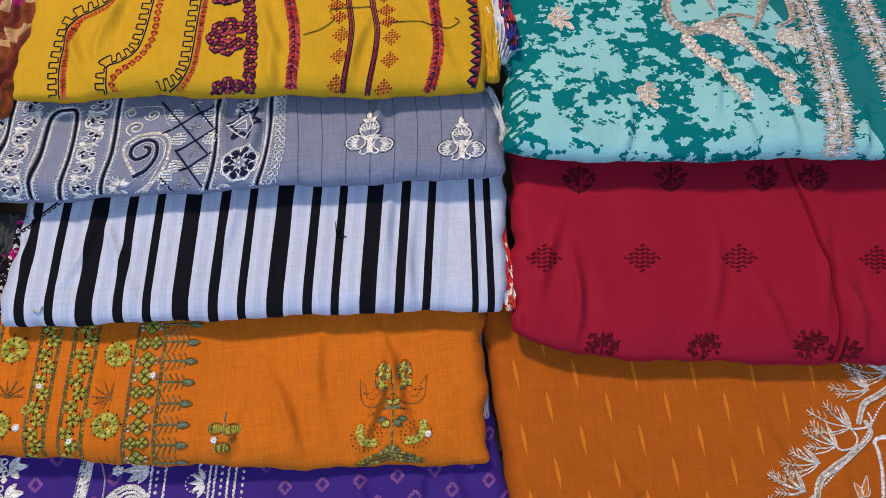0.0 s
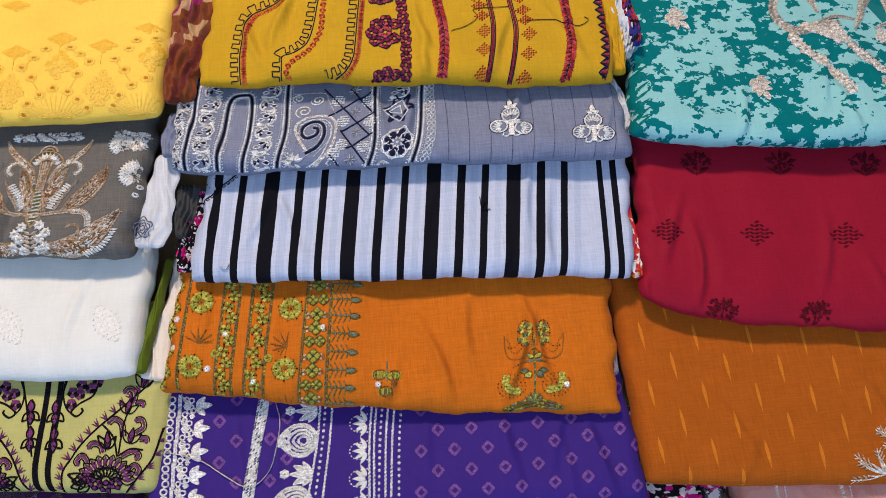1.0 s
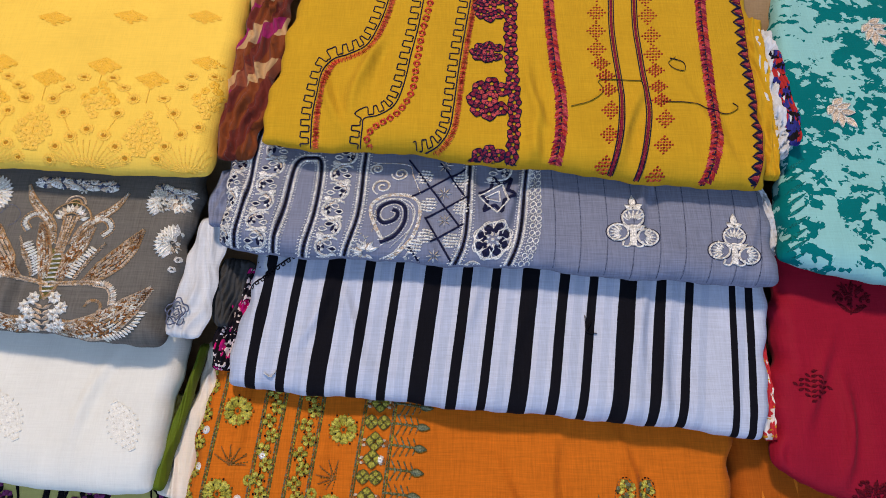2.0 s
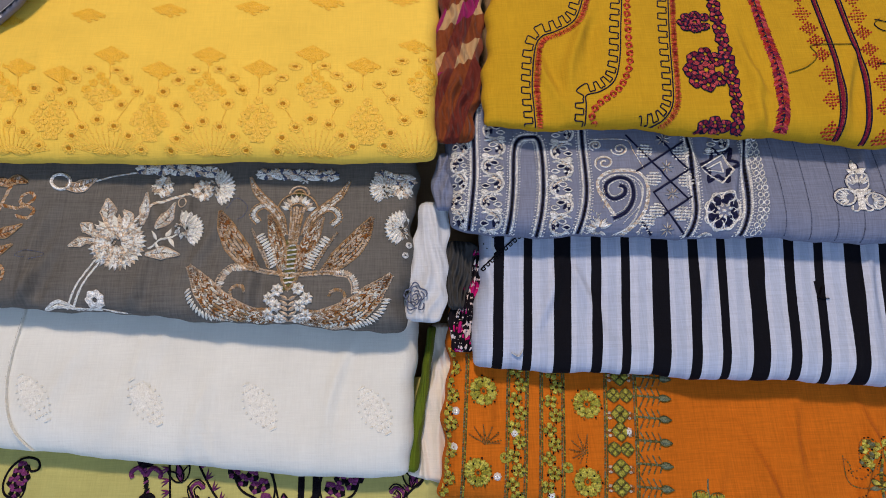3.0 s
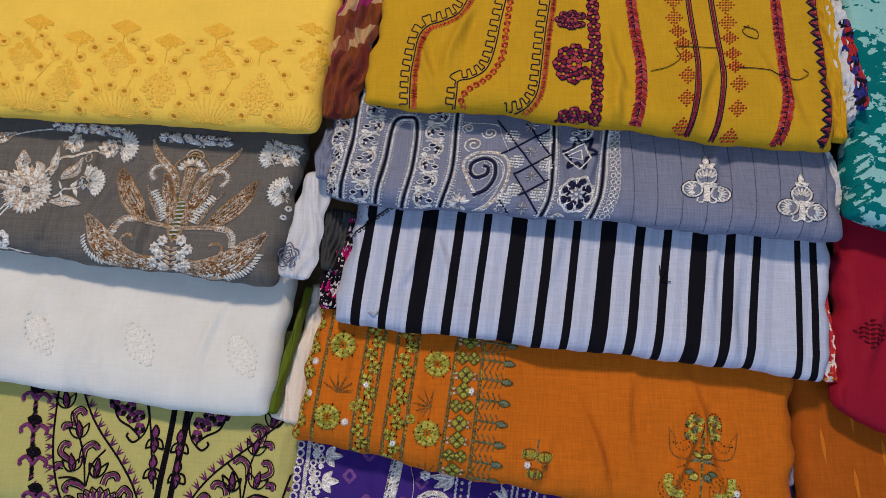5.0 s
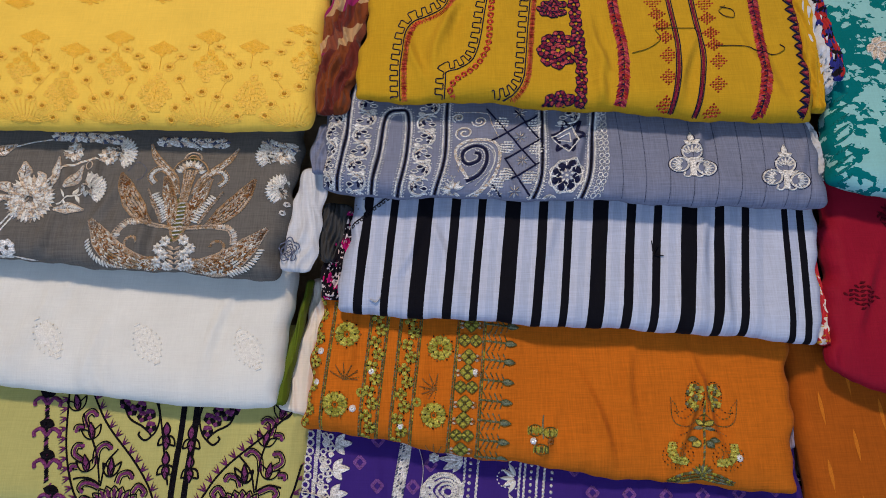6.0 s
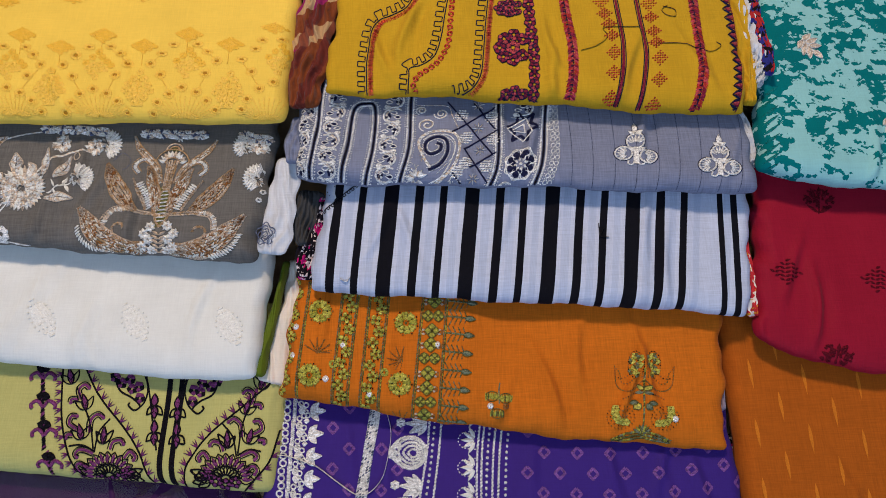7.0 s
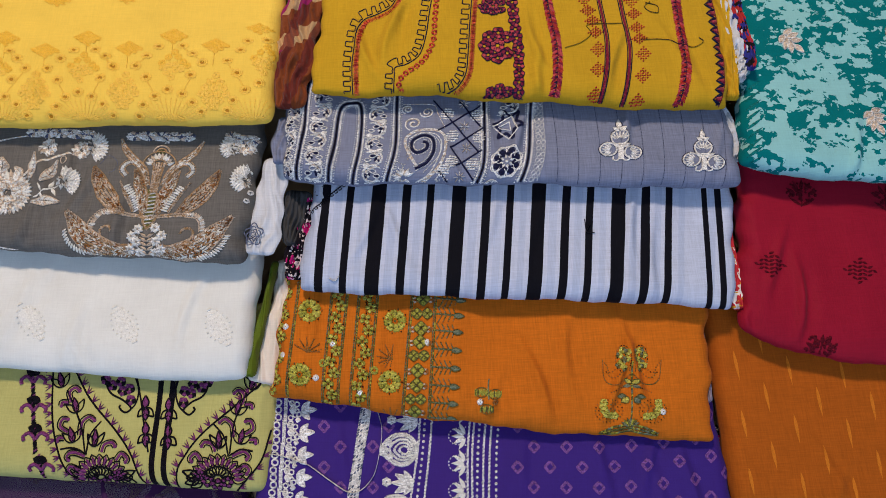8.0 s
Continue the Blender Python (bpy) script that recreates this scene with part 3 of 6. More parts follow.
        self.cord(np.stack([x + r * np.cos(a), y - r * squash * np.sin(a)], 1), width, mat, h, smooth=False)

    def spiral(self, x, y, r0, r1, turns, start, width, mat, h=0.5, squash=1.0, flip=1):
        t = np.linspace(0, 1, int(20 * turns) + 4)
        a = np.radians(start + flip * 360 * turns * t)
        r = r0 + (r1 - r0) * t
        self.cord(np.stack([x + r * np.cos(a), y - squash * r * np.sin(a)], 1), width, mat, h, smooth=False)

    def hatch(self, spine, widths, mats, step=0.9, lean=55, thick=1.0, rim=None, h=0.6):
        """A leaf or scroll filled with slanting stitches on both sides of its spine."""
        q = evenly(self.uv(curve_through(spine, 8)), step / 1000)
        g, n = normals(q)
        w = np.interp(np.linspace(0, 1, len(q)), np.linspace(0, 1, len(widths)), widths)
        a = radians(lean)
        for i in range(len(q)):
            for side in (1, -1):
                if w[i] < 0.5:
                    continue
                d = g[i] * math.cos(a) + side * n[i] * math.sin(a)
                self.stitch(q[i] + side * n[i] * w[i] / 4000, d, w[i] / 2 / math.sin(a) * self.rng.uniform(0.85, 1.2), thick, mats[self.rng.randint(len(mats))], h * self.rng.uniform(0.8, 2.0))
        if rim is not None:
            for side in (1, -1):
                self.ribbon(q + side * n * w[:, None] / 2000, 0.45, rim, h)

    def plait(self, spine, widths, mats, lanes=4, length=2.6, width=0.95, step=1.4, lean=36, h=0.8, rim=None):
        """A broad leaf of plaited stitches: lanes that lean to and fro."""
        q = evenly(self.uv(curve_through(spine, 8)), step / 1000)
        g, n = normals(q)
        w = np.interp(np.linspace(0, 1, len(q)), np.linspace(0, 1, len(widths)), widths)
        for j in range(lanes):
            o = (j + 0.5) / lanes - 0.5
            a = radians(lean if j % 2 else -lean)
            for i in range(len(q)):
                b = a + self.rng.normal(0, 0.12)
                d = g[i] * math.cos(b) + n[i] * math.sin(b)
                k = min(max(w[i] / lanes / 1.6, 0.45), 1.3)
                self.stitch(q[i] + n[i] * o * w[i] / 1000, d, length * self.rng.uniform(0.85, 1.15), width * k, mats[self.rng.randint(len(mats))], h * self.rng.uniform(0.7, 1.2), 0.25 * (1 - 2 * abs(o)))
        if rim is not None:
            for side in (1, -1):
                edge = q + side * n * w[:, None] / 2000
                for i in range(0, len(edge)):
                    self.stitch(edge[i], g[i] * 0.94 + n[i] * 0.34, 2.4, 1.0, rim, h * 0.9)

    def scatter(self, x, y, rx, ry, n, length, width, mats, swirl=60.0, h=0.9):
        """Short stitches that fill an oval, each turned by an angle from its radius."""
        for i in range(n):
            r, a = math.sqrt(self.rng.rand()), self.rng.uniform(0, 6.283)
            c = self.uv([(x + rx * r * math.cos(a), y - ry * r * math.sin(a))])[0]
            b = a + radians(swirl) + self.rng.normal(0, 0.25)
            self.stitch(c, np.array([math.cos(b), math.sin(b)]), length * self.rng.uniform(0.7, 1.2), width, mats[self.rng.randint(len(mats))], h * self.rng.uniform(0.7, 1.2), 0.3 * (1 - r))

    def meander(self, pts, amp, period, width, mat):
        """A square wave on the near side of a line."""
        q = evenly(curve_through(pts, 8), period / 4)
        g, n = normals(q)
        out = []
        for i in range(len(q)):
            k = i % 4
            hi = amp if k in (1, 2) else amp * 0.25
            out.append(q[i] + n[i] * -hi)
            if k in (0, 2) and i + 1 < len(q):
                out.append(q[i] * 0.9 + q[i + 1] * 0.1 + n[i] * -(amp if k == 0 else amp * 0.25))
        self.cord(curve_through(out, 3), width, mat, 0.45, smooth=False)

    def done(self, name, parent, label=""):
        if not self.F:
            return None
        used = sorted({i for f in self.F for i in f})
        to = {k: j for j, k in enumerate(used)}
        return mesh_object(name, [self.P[i] for i in used], [tuple(to[i] for i in f) for f in self.F], self.mats, parent, label, self.I, False)


def along(pts, n):
    p = curve_through(pts, 12)
    d = np.hypot(*(p[-1] - p[0]))
    q = evenly(p, d / n)
    return q


# ---- mustard cloth: meanders, vines, crosses ----
def mustard_work():
    ch = "mustard"
    lines = [[(835, -60), (830, 0), (820, 40), (805, 75), (790, 92), (760, 103), (738, 107), (725, 118), (715, 140), (708, 170), (702, 200), (699, 240), (697, 272)],
             [(900, -60), (893, 0), (885, 60), (875, 110), (868, 150), (858, 185), (845, 205), (820, 218), (796, 222), (793, 240), (788, 276)],
             [(985, -60), (977, 0), (971, 50), (965, 100), (960, 150), (956, 200), (950, 245), (935, 270), (915, 281), (888, 285)]]
    for k, line in enumerate(lines):
        m = Motif(ch, k)
        m.cord(line, 1.0, NAVY)
        m.meander(line, 19, 21, 0.9, NAVY)
        if k != 1:
            m.row(line, 0.95, 5.0, 0.75, [CORAL, CORAL, RED], 90, shift=-3.2)
        m.done("meander_border", mustard, "navy meander line with coral fringe")
    m = Motif(ch, 5)
    for x, y in along([(912, -40), (905, 10), (893, 70), (886, 130), (882, 170), (870, 197), (850, 220), (815, 240), (802, 256), (806, 272)], 24):
        m.fan(x, y, 7, [CORAL, RED], 4, m.rng.uniform(0, 90), wide=0.9)
    m.done("flower_trail", mustard, "coral flower trail")
    m = Motif(ch, 6)
    for i, (x, y) in enumerate(along([(1045, -60), (1048, 0), (1050, 60), (1053, 100), (1058, 150), (1065, 200), (1066, 250), (1065, 315)], 19)):
        m.fan(x, y, 13, [MAROON, PINKT], 5, 30 * i, wide=0.95, rim=NAVY, rim_w=0.7)
    for x, y, r, sq in ((1012, 22, 30, 0.9), (1012, 105, 31, 0.55), (1020, 190, 40, 0.95), (1022, 305, 36, 0.8)):
        for k in range(7):
            a = radians(40 + 46 * k)
            m.fan(x + r * 0.72 * math.cos(a), y - r * 0.72 * sq * math.sin(a), r * 0.36, [MAROON, PINKT], 5, 20 * k, rim=NAVY, squash=sq, rim_w=0.7)
        m.fan(x, y, r * 0.42, PINKT, 6, 0, rim=NAVY, squash=sq, rim_w=0.5)
    m.done("scallop_border", mustard, "plum scalloped flower border outlined in navy")
    for k, line in enumerate(([(1108, -60), (1115, 0), (1125, 80), (1135, 140), (1148, 200), (1150, 260), (1145, 315)], [(1384, -60), (1390, 0), (1397, 60), (1405, 110), (1413, 160), (1425, 220), (1432, 270), (1428, 320), (1421, 362)])):
        m = Motif(ch, 8 + k)
        m.row(line, 2.2, 6.0, 1.9, [RED, MAROON, PINKT], 48, shift=2.2)
        m.row(line, 2.2, 6.0, 1.9, [RED, PINKT, MAROON], -48, shift=-2.2)
        m.row(line, 2.6, 3.0, 1.1, [MAROON, NAVY], 0)
        m.row(line, 4.4, 3.2, 1.0, NAVY, 70, shift=1.0, base=0.3)
        m.done("leaf_vine", mustard, "red leaf vine")
    crosses = [(1205, -5), (1205, 33), (1205, 68), (1207, 103), (1215, 130), (1225, 153), (1232, 178), (1238, 215), (1238, 260), (1235, 315),
               (1293, 5), (1298, 40), (1305, 78), (1310, 112), (1315, 142), (1322, 172), (1328, 197), (1337, 232), (1337, 280), (1330, 335)]
    for i, (x, y) in enumerate(crosses):
        m = Motif(ch, 20 + i)
        tall = 0.72 if 120 < y < 200 else 1.0
        for r in range(-3, 4):
            for c in range(-3, 4):
                if abs(r) + abs(c) < 4:
                    m.stitch(m.uv([(x + c * 5.2, y + r * 5.2 * tall)])[0], np.array([0.8, 0.6 if (r + c) % 2 else -0.6]), 2.2, 1.2, CORAL if (r * c) % 2 else RED, 0.6)
        m.done("cross_motif", mustard, "coral cross-stitch diamond")
    for line in ([(1226, -60), (1230, 0), (1233, 60), (1240, 110), (1250, 160), (1257, 200), (1257, 250), (1252, 300), (1247, 342)], [(1268, -60), (1272, 0), (1276, 60), (1285, 110), (1295, 160), (1307, 210), (1307, 260), (1302, 310), (1297, 347)]):
        m = Motif(ch, 50)
        m.cord(line, 2.2, MAROON, 0.5)
        m.cord([(x - 4.5, y) for x, y in line], 0.9, NAVY, 0.6)
        m.cord([(x + 4.5, y) for x, y in line], 0.9, NAVY, 0.6)
        m.done("twin_line", mustard, "rose band edged in navy")
    m = Motif(ch, 60)
    edge = [(1440, -60), (1452, 0), (1465, 60), (1475, 110), (1487, 160), (1500, 220), (1508, 280), (1508, 330), (1506, 362)]
    for i, (x, y) in enumerate(along(edge, 22)):
        m.petal((x + 10, y - 10), (x - 11, y), 2.6, NAVY)
        m.petal((x + 10, y + 10), (x - 11, y), 2.6, NAVY)
        m.petal((x + 11, y - 2), (x - 6, y - 1), 3.0, PINKT)
        m.petal((x + 11, y + 4), (x - 4, y + 2), 2.2, MAROON)
    m.cord([(x + 10, y) for x, y in edge], 0.8, MAROON)
    m.done("pointed_edge", mustard, "navy and rose pointed edging")
    m = Motif(ch, 61)
    m.cord([(1165, 208), (1200, 198), (1222, 180), (1212, 162), (1240, 160), (1290, 162)], 0.22, OLIVE, 0.8)
    m.cord([(1330, 200), (1380, 202), (1420, 215), (1450, 222), (1468, 212), (1458, 203)], 0.22, NAVY, 0.8)
    m.cord([(1340, 120), (1365, 128), (1368, 142), (1350, 140), (1338, 128), (1350, 118)], 0.2, NAVY, 0.8)
    m.done("loose_thread", mustard, "loose dark thread end")


# ---- slate-blue cloth ----
def blue_work():
    ch = "blue"
    bands = [[(884, 150), (886, 200), (893, 280), (890, 385)], [(1068, 150), (1075, 205), (1090, 300), (1080, 385)], [(1250, 150), (1258, 205), (1283, 320), (1272, 385)], [(1345, 150), (1355, 200), (1375, 310), (1366, 385)],
             [(958, 385), (962, 300), (960, 222), (982, 206), (1003, 217), (1015, 300), (1010, 385)]]
    for k, b in enumerate(bands):
        m = Motif(ch, k)
        m.cord(b, 1.9, NAVY, 0.35)
        for s in (-4.2, 4.2):
            m.row(b, 2.1, 1.5, 0.7, [SILVER, WHITET], 60, shift=s)
        m.row(b, 2.9, 2.4, 1.7, BLACK, 0, jitter=0.05, h=0.4, base=0.38)
        for s in (-1, 1):
            m.row(b, 1.4, 2.1, 1.2, [SILVER, WHITET], 28 * s, shift=s * 2.2, h=0.7)
            m.row(b, 1.5, 1.2, 0.6, SILVER, -20 * s, shift=s * 3.0)
        m.done("corded_band", blue, "black and silver corded band")
    m = Motif(ch, 10)
    for i, (x, y) in enumerate(along([(1370, 190), (1378, 220), (1400, 300), (1396, 375)], 15)):
        for dx in (-6, 4):
            m.ring(x + dx, y, 4.2, 0.8, SILVER)
        m.row([(x - 10, y + 6), (x + 9, y + 6)], 1.2, 1.3, 0.6, WHITET, 60)
    m.done("looped_edging", blue, "silver looped edging")
    m = Motif(ch, 11)
    for k in range(2):
        m.row([(1122, 378), (1160, 366), (1190, 335), (1198, 300), (1190, 268), (1165, 255), (1130, 257), (1110, 270), (1108, 288), (1125, 315), (1142, 335)], 1.3, 2.2, 0.9, [SILVER, WHITET, BEIGE], 35, shift=-1.2 * k)
    sp = [(1140, 338), (1162, 325), (1172, 300), (1165, 275), (1145, 268), (1125, 278), (1124, 295), (1138, 305), (1155, 297), (1156, 285), (1146, 281)]
    m.cord(sp, 2.4, NAVY, 0.7)
    m.row(sp, 1.6, 1.6, 0.9, WHITET, 15, shift=-2.0)
    m.row(sp, 1.6, 1.6, 0.7, SILVER, 15, shift=2.0)
    m.row([(1160, 345), (1185, 310), (1180, 280), (1155, 263)], 1.4, 1.5, 0.7, SILVER, 15)
    for a in range(9):
        t = radians(30 + 35 * a)
        m.petal((1118 + 4 * math.cos(t), 357 - 4 * math.sin(t)), (1118 + 26 * math.cos(t), 357 - 21 * math.sin(t)), 2.6, [SILVER, WHITET][a % 2])
        m.petal((1118 + 4 * math.cos(t + 0.3), 357 - 4 * math.sin(t + 0.3)), (1118 + 21 * math.cos(t + 0.3), 357 - 17 * math.sin(t + 0.3)), 1.8, [WHITET, BEIGE][a % 2])
    m.row([(1128, 372), (1168, 352), (1184, 318), (1186, 285), (1168, 265), (1135, 264), (1117, 275)], 1.3, 2.2, 0.8, [SILVER, WHITET], -30)
    m.scatter(1105, 340, 14, 16, 26, 2.2, 0.8, [SILVER, WHITET], 30, 0.8)
    m.scatter(1200, 355, 14, 14, 26, 2.2, 0.8, [SILVER, WHITET], 30, 0.8)
    m.scatter(1120, 300, 10, 22, 18, 2.0, 0.7, [SILVER, BEIGE], 30, 0.8)
    m.done("paisley_motif", blue, "navy and silver paisley scroll")
    m = Motif(ch, 12)
    for x, y, r, f in ((1118, 244, 19, 1), (1142, 220, 15, -1), (1100, 215, 12, 1)):
        m.spiral(x, y, 3, r, 1.6, 40, 1.2, SILVER, squash=0.75, flip=f)
        m.spiral(x, y, 2, r - 4, 1.4, 60, 0.6, BEIGE, squash=0.75, flip=f)
    m.row([(1090, 205), (1150, 204), (1165, 222), (1185, 250)], 1.3, 1.8, 0.7, [BEIGE, SILVER], 30)
    m.done("scroll_motif", blue, "silver scrolls")
    m = Motif(ch, 13)
    for a, b in (((1172, 258), (1250, 203)), ((1205, 292), (1268, 247)), ((1225, 330), (1274, 295)), ((1150, 195), (1268, 300)), ((1205, 290), (1270, 358)), ((1192, 342), (1225, 372)), ((1205, 195), (1262, 248))):
        m.cord([a, b], 1.5, NAVY, 0.6)
    for x, y in ((1226, 247), (1240, 292), (1238, 352), (1215, 200)):
        for k in range(8):
            t = radians(45 * k + 10)
            m.petal((x + 2 * math.cos(t), y - 2 * math.sin(t)), (x + 13 * math.cos(t), y - 12 * math.sin(t)), 0.9, [WHITET, BEIGE][k % 2])
    for x, y in ((1185, 222), (1205, 268), (1248, 222), (1262, 268), (1215, 322), (1260, 325), (1200, 340)):
        for r in range(-2, 3):
            for c in range(-2, 3):
                if abs(r) + abs(c) < 4:
                    m.stitch(m.uv([(x + c * 5.5, y + r * 5)])[0], np.array([1, 0.2 * m.rng.randn()]), 2.4, 1.6, [SILVER, WHITET][(r + c) % 2], 0.8)
    m.done("lattice_panel", blue, "navy lattice with silver stars and checks")
    m = Motif(ch, 14)
    star = []
    for k in range(12):
        t, r = radians(30 * k), (33 if k % 2 == 0 else 17)
        star.append((1317 + r * math.cos(t) * 0.95, 240 - r * math.sin(t)))
    m.cord(star + star[:1], 2.6, NAVY, 0.5, smooth=False)
    m.cord([(1285, 245), (1320, 222), (1338, 250), (1325, 270), (1285, 245)], 1.5, WHITET, 0.7, smooth=False)
    m.cord([(1297, 246), (1318, 234), (1325, 252), (1300, 248)], 1.1, SILVER, 0.7, smooth=False)
    m.done("star_motif", blue, "navy and white star")
    m = Motif(ch, 15)
    m.fan(1331, 317, 30, NAVY, 8, 10, inner=0.35, wide=0.9)
    m.ring(1331, 317, 31, 1.4, SILVER)
    for k in range(8):
        t = radians(45 * k + 32)
        m.ring(1331 + 26 * math.cos(t), 317 - 25 * math.sin(t), 9, 1.0, SILVER)
    m.fan(1331, 317, 17, WHITET, 8, 0, inner=0.4, wide=0.5)
    m.dot(1331, 317, 2.6, SILVER, 0.9)
    m.done("flower_motif", blue, "navy eight-petal flower edged in silver")
    for k, (x0, x1, seed) in enumerate(((922, 928, 1), (1040, 1052, 2), (864, 870, 3), (1310, 1316, 4))):
        m = Motif(ch, 30 + seed)
        ys = list(range(198, 385, 31)) if k < 3 else [202, 372]
        wide = 0.72 if k == 2 else 1.0
        for i, y in enumerate(ys):
            x = x0 + (x1 - x0) * i / 6
            s = (1 if (i + k) % 2 else -1) * wide
            arc = [(x - 15 * s, y - 13), (x + 4 * s, y - 17), (x + 18 * s, y - 5), (x + 15 * s, y + 9), (x + 1 * s, y + 14)]
            m.row(arc, 0.95, 2.7, 1.2, [WHITET, SILVER, WHITET], 38, h=0.8)
            m.row(arc[1:4], 1.0, 2.2, 1.0, [SILVER, BEIGE], -35, shift=1.9 if s > 0 else -1.9, h=0.7)
            m.petal((x - 9 * s, y - 5), (x + 7 * s, y - 7), 3.4, [NAVY, None][i % 2], WHITET, 1.0)
            m.petal((x - 18 * s, y + 3), (x - 3 * s, y + 3), 3.0, [None, NAVY][i % 2], WHITET, 1.0)
            m.petal((x - 19 * s, y + 12), (x - 4 * s, y + 15), 3.4, SILVER, WHITET, 0.9)
            m.fan(x + 9 * s, y + 2, 7, [NAVY, WHITET], 5, 40 * i, inner=0.1)
            m.row([(x - 20 * s, y + 18), (x - 6 * s, y + 20), (x + 12 * s, y + 17)], 1.2, 2.0, 0.9, [WHITET, SILVER], 25, h=0.7)
        m.done("scroll_border", blue, "silver scrolls with navy buds")
    m = Motif("bluer", 40)
    for x in (985, 1022, 1060, 1098, 1136, 1172, 1210, 1246, 1282):
        m.cord([(x - 12, 170), (x, 250), (x + 4, 332)], 0.7, CORDT, 0.06, rope=50)
    m.done("pinstripe", blue, "fine navy pinstripes")
    for x, y in ((1098, 266), (1245, 284), (1228, 172)):
        m = Motif("bluer", 41)
        for ox, oy, rx, sq, a in ((-2, -22, 15, 0.85, 90), (-22, -1, 15, 0.75, 175), (21, 4, 15, 0.75, 5)):
            m.ring(x + ox, y + oy, rx + 2.4, 0.7, NAVY, 0.1, sq)
            m.ring(x + ox, y + oy, rx, 1.5, WHITET, 0.5, sq)
            m.fan(x + ox - 9 * math.cos(radians(a)), y + oy + 8 * sq * math.sin(radians(a)), 23, WHITET, 7, a - 62, 124, inner=0.25, wide=0.5, squash=sq, h=0.5)
        for a, b, w in (((x - 3, y - 37), (x - 5, y - 54), 4.6), ((x - 3, y - 35), (x - 15, y - 40), 3.8), ((x - 2, y - 35), (x + 9, y - 40), 3.8), ((x, y - 4), (x + 18, y - 12), 3.2), ((x, y - 4), (x - 17, y - 13), 3.2)):
            m.petal(a, b, w + 1.0, NAVY, h=0.1)
            m.petal(a, b, w, WHITET, h=0.6)
        m.cord([(x - 1, y - 12), (x, y + 4), (x + 1, y + 17)], 4.6, WHITET, 0.6, rope=50)
        for d in (-1, 1):
            m.cord([(x, y + 8), (x + d * 6, y + 18), (x + d * 14, y + 17), (x + d * 13, y + 11)], 1.5, WHITET, 0.6, rope=50)
        m.done("cutwork_motif", blue, "white cutwork butterfly patch")


# ---- smoke-grey cloth ----
def lotus(cx, dy=0):
    m = Motif("grey", 1)

    def both(pts):
        return [[(cx + s * (x - 582) + (450 - y) * 0.05, y + dy) for x, y in pts] for s in (1, -1)]
    # pale and brown stitches among the gold paint highlights and gaps into the leaves
    for p in both([(640, 452), (668, 428), (694, 398), (714, 358)]):
        m.plait(p, [3, 12.5, 14.0, 11.0, 2.0], [GOLD, BEIGE, BROWN, BEIGE, TAN], 6, 3.2, 0.9, rim=GOLD)
    for p in both([(596, 452), (606, 415), (618, 385), (628, 360)]):
        m.plait(p, [5, 9.5, 9.0, 2.0], [BEIGE, IVORY, GOLD, BROWN, TAN], 5, 3.0, 0.9, rim=GOLD)
    for p in both([(612, 446), (624, 418), (640, 396)]):
        m.row(p, 1.9, 6.6, 1.7, [WHITET, IVORY], 82, h=1.0, base=0.3)
    for p in both([(622, 448), (638, 415), (656, 386)]):
        m.plait(p, [2.5, 3.0, 1.2], [GOLD, TAN, BEIGE], 2, 2.4, 1.1)
    for p in both([(598, 392), (610, 362), (632, 341), (655, 320), (668, 297)]):
        m.plait(p, [3, 5.0, 5.2, 4.6, 1.2], [TAN, BEIGE, GOLD, IVORY], 3, 2.5, 1.1, rim=GOLD)
    for p in both([(622, 351), (638, 343), (652, 349), (657, 361), (647, 372)]):
        m.row(p, 1.2, 3.4, 1.3, [WHITET, IVORY], 80, h=1.0)
        m.row(p, 1.6, 2.0, 0.9, GOLD, 15, shift=-2.2)
        m.row(p, 1.6, 2.0, 0.9, GOLD, 15, shift=2.2)
    for p in both([(586, 462), (630, 456), (668, 452)]):
        m.plait(p, [3.0, 3.6, 3.6], [TAN, BEIGE, GOLD], 2, 2.6, 1.2)
    for p in both([(660, 452), (684, 455), (697, 468), (701, 486)]):
        m.row(p, 1.3, 4.8, 1.4, [WHITET, BEIGE, IVORY], 78, h=1.0)
        m.row(p, 1.6, 2.2, 1.0, TAN, 15, shift=2.6)
    for p in both([(606, 521), (645, 522), (672, 512), (683, 495), (674, 484), (660, 485), (655, 494)]):
        m.row(p, 1.1, 3.0, 1.1, [GOLD, TAN, GOLD], 62, h=0.9)
    for p in both([(606, 541), (655, 534), (700, 518), (730, 488), (757, 455)]):
        m.plait(p, [8, 13, 17.0, 14.0, 3.0], [TAN, BEIGE, BROWN, IVORY, GOLD], 8, 3.2, 0.9, rim=TAN)
    for p in both([(698, 545), (730, 534), (748, 516), (756, 496)]):
        m.row(p, 2.2, 5.4, 1.7, [WHITET, IVORY], 62, h=1.1, base=0.4)
    for p in both([(602, 548), (650, 548), (700, 546)]):
        m.row(p, 1.9, 4.0, 1.5, [IVORY, BEIGE], 68, h=1.0)
    for p in both([(582, 402), (594, 418), (599, 445), (594, 470), (582, 487)]):
        m.row(p, 1.0, 3.2, 1.2, [GOLD, TAN, GOLD], 40, h=0.9)
    m.row([(cx, 402 + dy), (cx, 485 + dy)], 0.8, 9.0, 2.0, OLIVE, 90, smooth=False, h=0.15)
    for y in range(410, 482, 8):
        m.stitch(m.uv([(cx + (450 - y) * 0.05, y + dy)])[0], np.array([1.0, 0.1]), 8.6, 1.3, WHITET, 0.9, 0.2)
